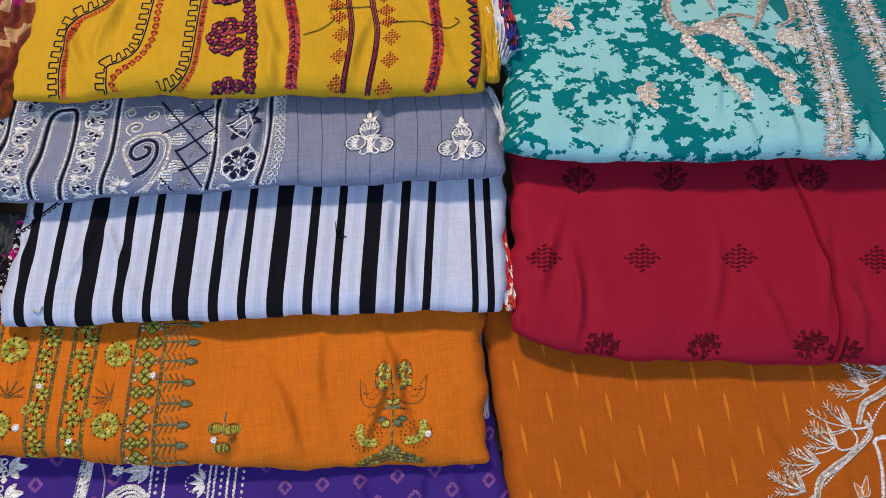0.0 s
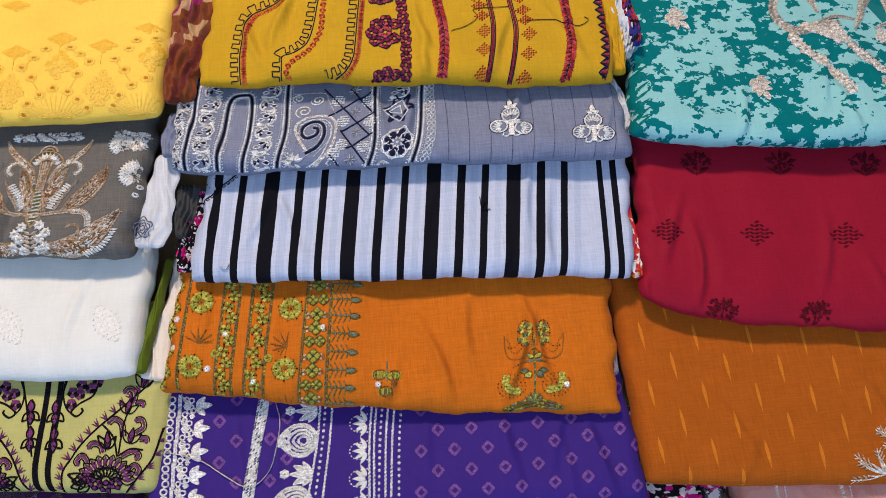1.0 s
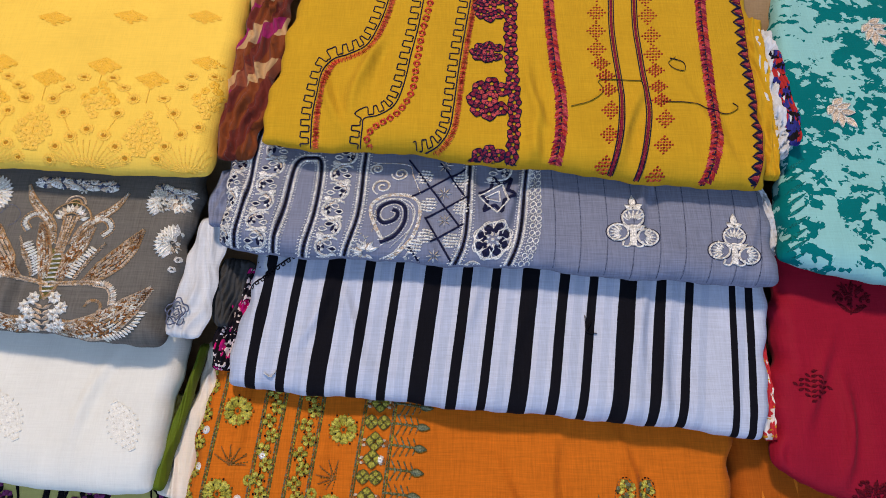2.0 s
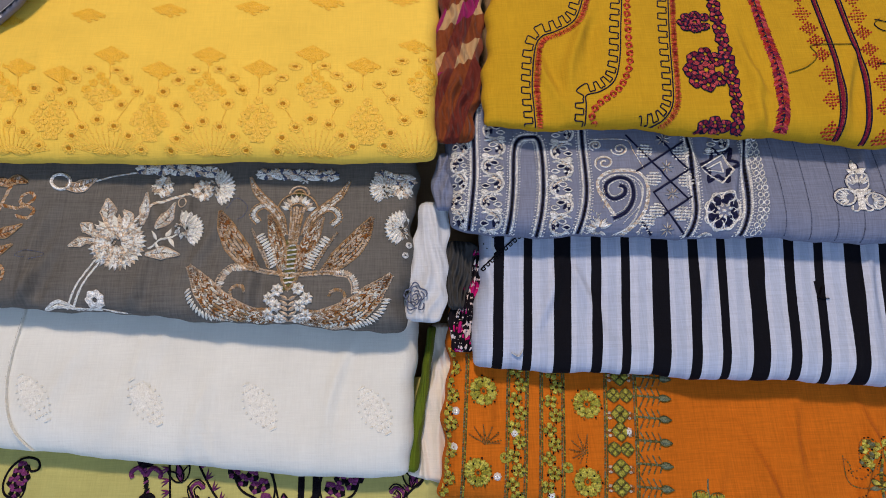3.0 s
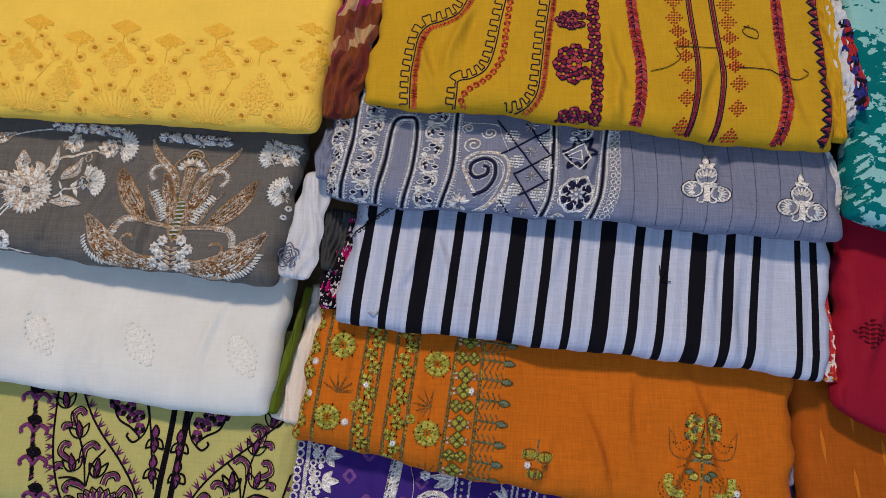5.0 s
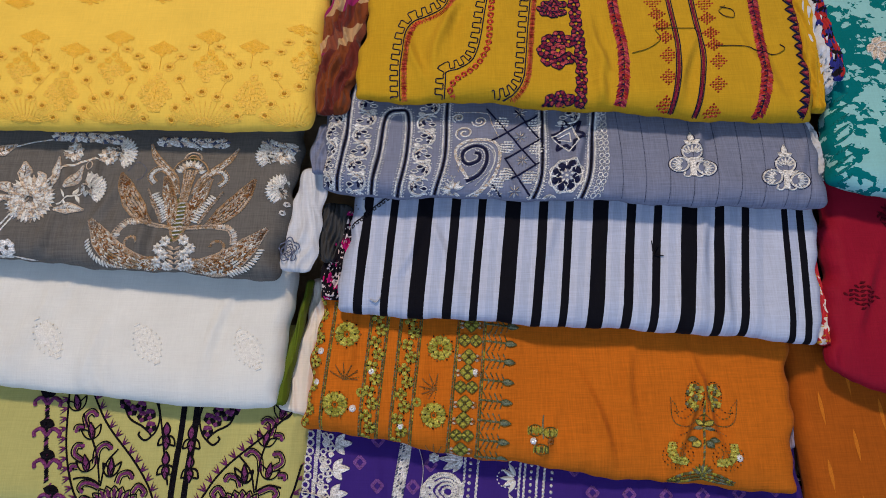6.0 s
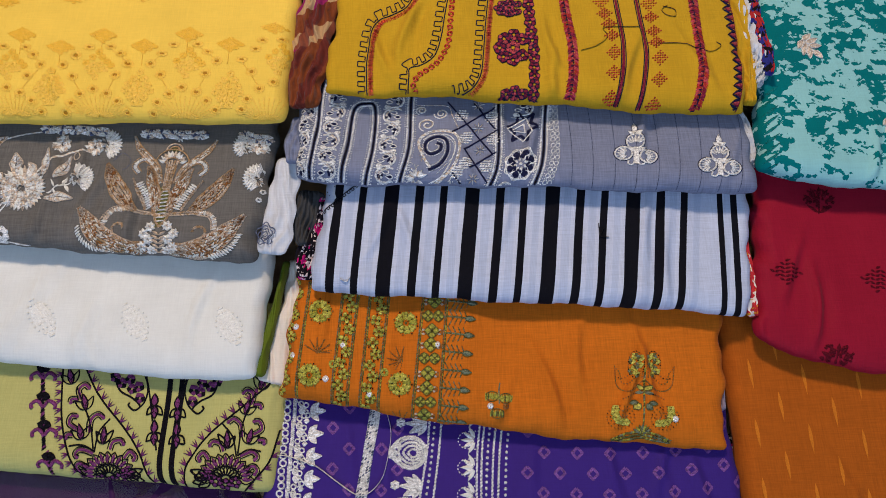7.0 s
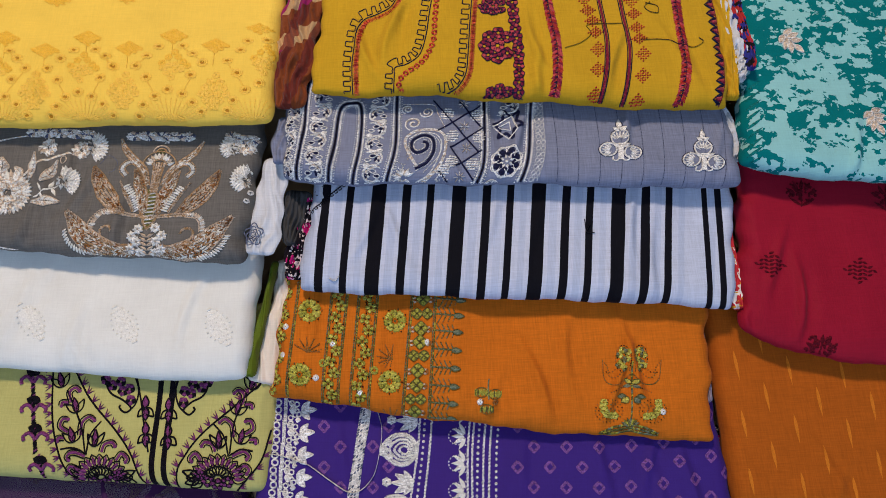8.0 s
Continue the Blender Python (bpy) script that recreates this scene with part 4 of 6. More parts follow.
    m.plait([(cx + 2, 404 + dy), (cx + 4, 375 + dy), (cx + 6, 345 + dy)], [7, 8, 11], [GOLD, BEIGE, GOLD, TAN], 5, 2.6, 1.1)
    m.fan(cx + 7, 354 + dy, 33, [IVORY, BEIGE, WHITET], 10, 12, 156, inner=0.52, wide=0.85, h=1.0)
    for r, w in ((36, 1.3), (16, 1.2)):
        m.ring(cx + 7, 352 + dy, r, w, GOLD, 0.8, 0.9, 8, 164)
    for r in (10, 17):
        m.ring(cx + 8, 322 + dy, r, 1.6, [GOLD, TAN][r > 12], 0.8, 0.85, 0, 180)
    m.fan(cx + 8, 324 + dy, 9, OLIVE, 5, 0, 180, inner=0.1)
    m.scatter(cx + 14, 295 + dy, 7, 7, 16, 2.6, 1.3, [WHITET, IVORY], 0, 1.1)
    for x, y in ((548, 503), (562, 488), (598, 484), (614, 500), (546, 531), (614, 529), (560, 515), (602, 513), (566, 538), (598, 538)):
        m.fan(cx + x - 582, y + dy, 12, [WHITET, IVORY, SILVER], 7, x * 3 % 60, inner=0.15, wide=0.9, h=1.1)
        m.dot(cx + x - 582, y + dy, 1.4, BEIGE, 1.3)
    for y in range(500, 552, 9):
        for s in (-1, 1):
            m.petal((cx, y + dy + 5), (cx + s * 15, y + dy - 4), 2.6, [TAN, BEIGE][y % 2], h=1.0)
    m.done("lotus_motif", grey, "gold and white lotus scroll")


def tuft(m, x, y, r, a, mats=None, n=9):
    """A fan-shaped white blossom that opens towards a."""
    mats = mats or [WHITET, IVORY]
    m.fan(x, y, r * 0.88, mats, n + 4, a - 88, 176, inner=0.3, wide=1.6, h=0.9)
    m.fan(x, y, r * 0.66, mats, n + 1, a - 80, 160, inner=0.2, wide=1.4, h=1.3)
    m.scatter(x, y, r * 0.55, r * 0.5, 60, 3.4, 1.0, mats + [BEIGE], 20, 1.6)


def grey_work():
    lotus(582)
    m = Motif("grey", 3)
    for r, n, s in ((52, 34, 0), (46, 26, 5), (36, 22, 15), (24, 15, 30)):
        m.fan(278, 418, r, [IVORY, WHITET, BEIGE], n, s, inner=0.4, wide=1.3, squash=0.85 + 0.1 * math.sin(r), h=1.5 - r * 0.012)
    for r, a0 in ((16, 20), (26, 140), (34, 260), (42, 60)):
        m.spiral(278, 418, r * 0.7, r, 0.45, a0, 1.1, BEIGE, 1.2, 0.85)
    m.scatter(278, 418, 46, 38, 260, 3.4, 1.1, [IVORY, WHITET, BEIGE, WHITET, TAN], 70, 1.3)
    for x, y, r in ((250, 405, 16), (300, 402, 17), (290, 445, 16), (255, 440, 15), (308, 430, 13)):
        m.scatter(x, y, r, r * 0.85, 34, 3.6, 1.1, [IVORY, WHITET, BEIGE], 85, 1.8)
    for a, b, w in (((258, 388), (256, 343), 11), ((330, 436), (387, 434), 9), ((232, 415), (192, 427), 7), ((232, 405), (212, 388), 8), ((318, 385), (325, 330), 8), ((300, 385), (285, 362), 6)):
        q = [a, ((a[0] + b[0]) / 2 + 2, (a[1] + b[1]) / 2 - 2), b]
        m.hatch(q, [2, w, 1], [IVORY, WHITET, BEIGE], thick=1.1, rim=BEIGE)
    for off in (-5, 5):
        m.row([(246 + off, 450), (218 + off, 490), (196 + off, 535)], 1.1, 2.6, 1.0, [IVORY, SILVER], 30)
    for q, w in (([(148, 541), (175, 528), (205, 534)], 5), ([(205, 535), (250, 540), (300, 541)], 5)):
        m.hatch(q, [1, w, 1], [SILVER, IVORY], rim=SILVER)
    m.fan(243, 518, 18, [SILVER, WHITET], 7, 0, rim=SILVER)
    m.row([(292, 392), (320, 365), (352, 343), (400, 330)], 1.0, 3.6, 1.1, [IVORY, BEIGE], 35)
    for x, y, r in ((420, 322, 19), (352, 318, 20)):
        m.fan(x, y, r, [IVORY, BEIGE], 9, 0, inner=0.2)
        m.scatter(x, y, r, r * 0.9, 46, 3.0, 1.1, [IVORY, BEIGE, WHITET, TAN], 40, 1.3)
    tuft(m, 446, 316, 38, 10)
    tuft(m, 396, 390, 36, 20)
    m.row([(335, 425), (360, 408), (385, 398)], 1.0, 2.6, 1.0, [IVORY, WHITET], 30)
    for a, b in (((345, 415), (355, 432)), ((350, 412), (338, 395)), ((365, 405), (378, 422)), ((362, 405), (368, 388))):
        m.petal(a, b, 2.6, IVORY)
    m.hatch([(348, 392), (360, 372), (374, 345)], [2, 8, 1], [IVORY, WHITET, BEIGE], rim=BEIGE)
    m.ring(388, 345, 8, 0.9, BEIGE)
    m.done("rose_spray", grey, "white rose spray with buds and leaves")
    m = Motif("grey", 4)
    tuft(m, 738, 305, 32, 165)
    m.fan(768, 303, 21, [IVORY, BEIGE], 9, 0, inner=0.2)
    m.scatter(768, 303, 20, 18, 46, 3.0, 1.1, [IVORY, BEIGE, WHITET, TAN], 40, 1.3)
    tuft(m, 772, 372, 36, 170)
    for x, y in ((785, 400), (780, 418)):
        m.fan(x, y, 6, WHITET, 5, 20)
    m.done("blossom_spray", grey, "white blossoms")
    m = Motif("grey", 5)
    m.row([(90, 325), (75, 358), (55, 405), (38, 445), (20, 495), (14, 535)], 0.8, 4.2, 1.1, [GOLD, BROWN, TAN], 35)
    for q, w in (([(50, 412), (80, 410), (112, 394)], 8), ([(50, 412), (25, 418), (-5, 410)], 8), ([(32, 446), (62, 446), (96, 429)], 8), ([(32, 446), (10, 452), (-15, 440)], 8), ([(78, 330), (95, 318), (118, 322)], 7), ([(85, 330), (70, 322), (62, 328)], 6), ([(15, 535), (30, 522), (42, 534)], 6)):
        m.hatch(q, [1, w, 1], [GOLD, TAN, BROWN], rim=GOLD)
    for q in ([(72, 362), (105, 366), (130, 350), (125, 340), (110, 345), (108, 358), (130, 368), (120, 382), (100, 380)], [(70, 365), (40, 372), (28, 360), (38, 348), (50, 356), (30, 370), (12, 382), (5, 392)],
              [(20, 500), (50, 482), (75, 492), (82, 475), (70, 462), (60, 470)], [(20, 500), (55, 498), (72, 512), (62, 524), (48, 516)]):
        m.row(q, 0.8, 3.6, 1.1, [GOLD, BROWN, TAN], 40)
    m.done("gold_vine", grey, "gold curling vine")
    m = Motif("grey", 6)
    m.ring(175, 318, 16, 2.4, SILVER, 0.8, 0.8)
    m.hatch([(185, 325), (205, 325), (235, 310)], [4, 9, 1], [GOLD, TAN, SILVER], rim=TAN)
    m.row([(230, 315), (270, 303), (330, 292), (400, 285)], 1.1, 2.6, 0.9, [SILVER, BEIGE], 30)
    m.done("curled_sprig", grey, "silver and gold curled sprig")
    for k, (x0, x1) in enumerate(((320, 432), (530, 640), (735, 775))):
        m = Motif("grey", 61 + k)
        for x in np.linspace(x0, x1, 5 if k < 2 else 3):
            m.fan(x, 284 + (int(x) % 7), 19, [SILVER, IVORY, CORDT, BEIGE], 9, x, inner=0.1, wide=1.1, squash=0.55, h=0.8)
            m.scatter(x, 283 + (int(x) % 7), 17, 9, 26, 3.2, 1.1, [SILVER, IVORY, CORDT, BEIGE], 20, 1.1)
        m.row([(x0 - 8, 290), ((x0 + x1) / 2, 280), (x1 + 8, 288)], 1.1, 2.8, 1.0, [SILVER, BEIGE], 30)
        m.done("silver_sprig", grey, "silver sprig")
    for k, q in enumerate(([(120, 450), (100, 447), (118, 438), (150, 442), (130, 452)], [(465, 350), (480, 332), (500, 345), (495, 362), (485, 368)])):
        m = Motif("grey", 66 + k)
        m.row(q, 1.2, 1.2, 0.5, CORDT, 0, h=0.15)
        m.done("faint_bud", grey, "faint grey stitched bud")
    m = Motif("grey", 69)
    m.row([(10, 541), (130, 543)], 2.0, 2.8, 0.9, [BEIGE, SILVER], 25)
    m.done("edge_stitching", grey, "beige stitched edge")


# ---- yellow cloth: tone-on-tone eyelets ----
def yellow_work():
    eyelets = [(215, 120), (262, 120), (280, 135), (300, 155), (275, 180), (265, 217), (235, 207), (208, 220), (190, 235), (182, 255), (130, 253), (105, 233), (80, 217), (50, 207), (25, 217), (8, 233), (190, 137), (120, 157), (165, 157), (97, 180), (185, 180), (10, 180), (345, 153), (370, 132), (395, 113), (370, 177), (392, 213), (373, 232), (362, 252)]
    more = [(310, 252), (290, 232), (440, 110), (465, 125), (483, 145), (460, 170), (448, 210), (472, 225), (493, 245), (418, 202), (530, 142), (550, 120), (572, 100), (555, 165), (580, 205), (557, 223), (548, 245), (605, 190), (622, 97), (645, 112), (668, 130), (648, 157), (637, 198), (660, 215), (680, 232), (745, 102), (720, 125), (745, 150), (768, 185), (745, 207), (735, 228), (757, 83), (797, 80), (795, 170)]
    for i, (x, y) in enumerate(eyelets + more + [(-40, 210), (-70, 170), (-20, 140), (-60, 240), (-100, 200)]):
        m = Motif("yellow", i)
        flat = 0.55 if y < 130 else 0.78
        for k in range(13):
            t = radians(360 / 13 * k)
            m.petal((x + 5.5 * math.cos(t), y - 5.5 * flat * math.sin(t)), (x + 13 * math.cos(t), y - 13 * flat * math.sin(t)), 2.2, YOLK, h=0.2)
        m.ring(x, y, 6.4, 1.6, YOLK, 0.4, flat)
        # no real hole: its shade is painted as a deep yellow dot
        m.dot(x, y, 3.4, HOLE_SHADE, 0.06)
        m.done("eyelet", yellow)
    upper = [(20, 135), (90, 120), (165, 130), (250, 93), (335, 115), (420, 86), (510, 105), (600, 76), (690, 93), (778, 55), (205, 25), (345, 10), (490, 0), (620, -15), (750, -25), (-60, 150), (-120, 170), (60, 40)]
    for i, (x, y) in enumerate(upper):
        m = Motif("yellow", 100 + i)
        tall = 0.62 if y < 60 else 0.85
        q = m.uv([(x - 31, y), (x, y - 17 * tall), (x + 31, y), (x, y + 19 * tall), (x, y)])
        m.add(q, [0.0, 0.0, 0.0, 0.0, 0.12], [(k, (k + 1) % 4, 4) for k in range(4)], DEEPY)
        for r in range(-2, 3):
            for c in range(-2, 3):
                if abs(r) + abs(c) <= 2:
                    px, py = x + c * 11.5, y + 2 + r * 7.0 * tall
                    for d in (20, 60, 110):
                        t = radians(d + m.rng.normal(0, 12))
                        m.petal((px, py + 3), (px + 9 * math.cos(t), py + 3 - 9 * math.sin(t) * tall), 1.7, [DEEPY, YOLK, DEEPY][d % 3], h=0.18)
        if 60 < y < 130:
            m.cord([(x, y + 16), (x + 1, y + 42)], 0.9, YOLK, 0.25)
        m.done("diamond_sprig", yellow)
    for i, (x, y) in enumerate(((60, 162), (235, 155), (418, 146), (608, 134), (800, 118))):
        m = Motif("yellow", 130 + i)
        for px, py, k in ((-24, 0, 0), (-12, -12, 0), (0, -24, 0), (8, -14, 0), (20, -4, 0), (30, 4, 0), (-20, 10, 1), (-8, 4, 1), (6, 2, 1), (-10, 20, 1), (6, 14, 1), (18, 12, 1), (0, 30, 1)):
            m.fan(x + px, y + py, 9, YOLK if k else DEEPY, 5, 20 * px, inner=0.15, wide=0.9, squash=0.8, h=0.24)
        m.done("flower_sprig", yellow)
    for i, (x, y) in enumerate(((150, 205), (325, 202), (512, 195), (702, 190), (-30, 212))):
        m = Motif("yellow", 140 + i)
        for r, (py, row) in enumerate(((-34, (0,)), (-20, (-11, 11)), (-7, (-20, 0, 20)), (6, (-26, -9, 9, 27)), (19, (-15, 0, 16)), (31, (-5, 7)))):
            for px in row:
                m.fan(x + px, y + py, 9.5, YOLK, 5, 40 * r + px, inner=0.12, wide=0.9, squash=0.85, h=0.28)
        m.cord([(x, y + 36), (x, y - 20)], 0.9, YOLK, 0.3)
        m.done("leaf_sprig", yellow)
    for i, x in enumerate((80, 255, 435, 615, 792, -95)):
        m = Motif("yellow", 160 + i)
        y = 270 - 0.032 * x
        m.fan(x, y, 34, YOLK, 15, 0, 180, inner=0.1, squash=0.45, h=0.35)
        for k in range(17):
            t = radians(12 + 156 / 16 * k)
            c, s = math.cos(t), math.sin(t)
            m.row([(x + 40 * c, y - 17 * s), (x + 68 * c, y - 42 * s)], 1.1, 1.5, 0.9, YOLK, 10, h=0.1, smooth=False)
        m.done("sunburst", yellow)
    m = Motif("yellow", 190)
    for a, b in (((262, 125), (300, 152)), ((300, 158), (266, 212)), ((440, 113), (483, 143)), ((622, 100), (668, 128)), ((460, 172), (450, 205)), ((650, 160), (638, 195)), ((370, 180), (392, 210)), ((555, 168), (580, 202)), ((97, 182), (80, 214)), ((185, 182), (208, 217)), ((720, 128), (768, 182)), ((530, 140), (550, 122))):
        m.row([a, b], 1.3, 1.5, 0.9, YOLK, 10, h=0.25, smooth=False)
    m.done("stem_stitching", yellow)


# ---- white cloth ----
def white_work():
    for i, x in enumerate((-150, 40, 148, 342, 540, 740)):
        m = Motif("white", i)
        y = 695 - 0.006 * x
        q = m.uv([(x - 28, y - 40), (x - 6, y - 36), (x + 18, y - 12), (x + 30, y + 14), (x + 30, y + 40), (x + 8, y + 34), (x - 14, y + 14), (x - 26, y - 12), (x, y)])
        m.add(q, [0.0] * 8 + [0.12], [(k, (k + 1) % 8, 8) for k in range(8)], IVORY)
        for r in range(9):
            for c in range(5):
                t, d = (r + 0.5) / 9, (c - 2) / 2.2 * math.sin(math.pi * (r + 0.5) / 9)
                px, py = x - 28 + 58 * t + 24 * d, y - 42 + 84 * t - 14 * d
                m.dot(px, py, 1.5, IVORY, 0.42)
        m.done("leaf_motif", white, "dotted white leaf")
    m = Motif("white", 20)
    m.cord([(127, 520), (122, 560), (108, 620), (102, 680), (112, 745), (142, 792)], 1.4, IVORY, 1.6, rope=50)
    m.cord([(125, 520), (119, 560), (105, 620), (99, 680), (109, 745), (139, 792)], 0.7, OLIVE, 0.5, rope=50)
    m.done("overlap_edge", white, "turned edge with an olive selvedge")


# ---- orange cloth ----
def orange_work():
    ch = "orange"
    lines = [[(530, 500), (527, 530), (505, 712)], [(592, 500), (588, 525), (568, 722)], [(618, 500), (615, 525), (595, 726)], [(640, 500), (636, 525), (618, 726)], [(670, 500), (668, 525), (650, 734)], [(730, 510), (728, 540), (711, 748)], [(772, 510), (770, 540), (758, 758)]]
    for k, l in enumerate(lines):
        m = Motif(ch, k)
        m.row(l, 1.0, 1.7, 1.0, [OLIVE, SEA, BROWN], 35, shift=0.7)
        m.row(l, 1.0, 1.7, 1.0, [OLIVE, OLIVE, LEAF], -35, shift=-0.7)
        m.done("chain_line", orange, "olive chain-stitch line")

    def blossom(x, y, r, n, seed, name="blossom"):
        m = Motif(ch, seed)
        turn = m.rng.uniform(0, 40)
        for k in range(n):
            for d in (-0.16, 0.16):
                t = radians(turn) + 2 * math.pi * (k + d) / n
                m.petal((x + 0.22 * r * math.cos(t), y - 0.22 * r * math.sin(t)), (x + r * math.cos(t), y - r * math.sin(t)), (2.5 if n > 6 else 2.5), [LEAF, PALEG][m.rng.randint(2)], h=0.9)
            t = radians(turn) + 2 * math.pi * k / n
            for d in (-0.16, 0.16):
                m.dot(x + 0.78 * r * math.cos(t + d), y - 0.78 * r * math.sin(t + d), 3.6 if n > 6 else 2.3, [LEAF, PALEG][k % 2], 0.8)
            t = radians(turn) + 2 * math.pi * (k + 0.5) / n
            for f in (0.62, 1.02):
                m.dot(x + f * r * math.cos(t), y - f * r * math.sin(t), 1.35, [OLIVE, BROWN, BLACK][m.rng.randint(3)], 0.9)
        m.dot(x, y, 2.2 if n > 6 else 1.3, OLIVE, 0.8)
        m.done(name, orange)
    for i, (x, y) in enumerate(((549, 550), (532, 662), (699, 568), (690, 675), (720, 500), (570, 490))):
        blossom(x, y, 21, 8, 20 + i, "large_blossom")
    k = 40
    for x0, y0, x1, y1 in ((603, 522, 581, 718), (655, 525, 632, 722), (507, 500, 482, 690)):
        n = 10
        for i in range(n + 1):
            t = i / n
            x, y = x0 + (x1 - x0) * t, y0 + (y1 - y0) * t
            blossom(x + (4 if i % 2 else -4), y, 10, 4 + i % 2, k, "small_blossom")
            k += 1
    for i, y in enumerate((529, 555, 581, 605, 629, 655, 681, 706, 730)):
        x = 747 - (y - 555) * 0.075
        m = Motif(ch, 80 + i)
        if i % 3 == 1:
            for s in (-1, 1):
                m.fan(x + s * 9, y, 10, LEAF, 4, 45, inner=0.1, wide=0.8, h=0.9, rim=OLIVE, rim_w=0.6)
                m.ring(x + s * 9, y, 9, 0.6, OLIVE, 0.4)
        else:
            m.fan(x, y, 13, LEAF, 4, 45, inner=0.15, wide=0.75, h=0.9, rim=OLIVE, rim_w=0.6)
            for s in (-1, 1):
                m.fan(x + s * 14, y + 2, 6, [BROWN, BEIGE], 5, 0)
        m.dot(x, y, 1.2, OLIVE, 0.9)
        m.done("bead_motif", orange)
    for i, (y, x) in enumerate(((530, 775), (557, 772), (586, 770), (618, 768), (650, 766), (682, 764), (713, 762), (742, 760))):
        m = Motif(ch, 90 + i)
        m.row([(x - 2, y - 2), (x + 22, y), (x + 44, y + 2)], 0.9, 2.4, 1.3, [SEA, OLIVE], 20)
        m.petal((x + 30, y + 1), (x + 50, y + 3), 4.5, SEA, OLIVE, 0.5)
        for q in range(4):
            for s in (-1, 1):
                m.row([(x + 10 + 8 * q, y), (x + 3 + 9 * q, y + s * (13 - q))], 1.1, 2.0, 1.0, [OLIVE, SEA, BROWN], 0, smooth=False)
        m.done("fern_sprig", orange, "grey-green fern sprig")
    for i, (x, y) in enumerate(((545, 612), (690, 625), (690, 738), (540, 725))):
        m = Motif(ch, 100 + i)
        for a in (60, 95, 130, 165, 25, 200):
            t = radians(a + 90 * (i % 2) - 40)
            m.row([(x, y + 10), (x + 22 * math.cos(t), y + 5 - 20 * math.sin(t))], 1.3, 1.9, 0.8, BROWN, 15, smooth=False)
            m.row([(x + 4, y + 10), (x + 4 + 20 * math.cos(t + 0.2), y + 5 - 18 * math.sin(t + 0.2))], 1.5, 1.4, 0.6, OLIVE, 15, smooth=False)
        m.fan(x + (28 if i == 0 else -27), y + 30, 8, LEAF, 4, 10)
        m.done("twig_sprig", orange, "brown twig sprig")
    for i, (x, y) in enumerate(((507, 578), (500, 628), (590, 608), (637, 695), (755, 605), (850, 711), (1173, 728), (560, 668))):
        m = Motif(ch, 110 + i)
        m.dot(x, y, 5.2, SEQUIN, 1.0)
        m.dot(x, y, 1.2, BROWN, 1.25)
        m.done("sequin", orange, "shiny silver sequin")
    m = Motif(ch, 120)
    for x, y, a in ((852, 694, 0), (876, 697, 0), (862, 724, 90)):
        m.row([(x - 11, y), (x + 11, y)], 1.0, 6.5, 1.1, [LEAF, LEAF, OLIVE], 90, smooth=False)
        m.ring(x, y, 11, 0.6, OLIVE, 0.4, 0.8)
    m.row([(865, 705), (864, 685), (865, 672)], 0.9, 2.2, 1.0, SEA, 10)
    for s in (-1, 1):
        m.fan(864 + s * 13, 711, 6, BROWN, 5, 0)
    m.done("bud_motif", orange, "lime bud motif")
    m = Motif(ch, 121)
    cx = 1117
    m.row([(1118, 752), (1118, 700), (1116, 640)], 1.2, 2.2, 1.0, [OLIVE, SEA, LEAF], 30)
    for s in (-1, 1):
        head = [(cx + s * 4, 655), (cx + s * 4, 628), (cx + s * 14, 611), (cx + s * 25, 618), (cx + s * 28, 640), (cx + s * 22, 655)]
        m.row(head, 1.9, 1.5, 0.8, [OLIVE, BROWN, BLACK], 5)
        for px, py in ((10, 622), (17, 619), (22, 628), (11, 634), (18, 640), (23, 646), (14, 651)):
            m.fan(cx + s * px, py, 6.5, [PALEG, LEAF, SEA, OLIVE], 5, 31 * px, inner=0.1, wide=0.9)
            m.dot(cx + s * (px + 3), py + 5, 0.9, BLACK, 0.9)
        m.row([(cx, 660), (cx + s * 16, 676), (cx + s * 36, 680), (cx + s * 48, 668), (cx + s * 51, 638)], 1.5, 1.9, 0.8, [OLIVE, BROWN], 8)
        m.row([(cx + s * 51, 638), (cx + s * 42, 650), (cx + s * 40, 664), (cx + s * 30, 668), (cx + s * 20, 658)], 2.1, 1.5, 0.8, [BROWN, OLIVE], 8)
        m.row([(cx + s * 44, 658), (cx + s * 34, 658), (cx + s * 26, 650)], 2.1, 1.5, 0.8, [BROWN, BLACK], 8)
        m.petal((cx, 678), (cx + s * 12, 670), 3.4, PALEG, OLIVE, 0.6)
        m.petal((cx, 682), (cx + s * 15, 684), 2.6, SEA)
        m.row([(cx + s * 8, 684), (cx + s * 24, 688), (cx + s * 36, 694)], 1.9, 1.5, 0.8, [BROWN, BLACK], 8)
        m.petal((cx + s * 4, 703), (cx + s * 16, 712), 5.2, [PALEG, SEA][s > 0], OLIVE, 0.7)
        m.petal((cx + s * 8, 700), (cx + s * 24, 702), 3.6, SEA, OLIVE, 0.6)
        x, y = cx + s * 38, 727
        for f, n in ((24, 22), (18, 14)):
            for k in range(n):
                t = 2 * math.pi * k / n
                m.dot(x + f * math.cos(t), y - f * 0.85 * math.sin(t), 1.0, [BROWN, BLACK, OLIVE][k % 3], 0.7)
        for px, py in ((10, -15), (11, -8), (9, 0), (4, 6), (-4, 8), (-11, 9)):
            m.fan(x + s * px, y + py, 7.5, [PALEG, LEAF], 5, px * 9, inner=0.1, wide=0.95)
        m.scatter(x, y, 15, 13, 26, 1.5, 0.7, [BROWN, OLIVE, SEA], 90, 0.5)
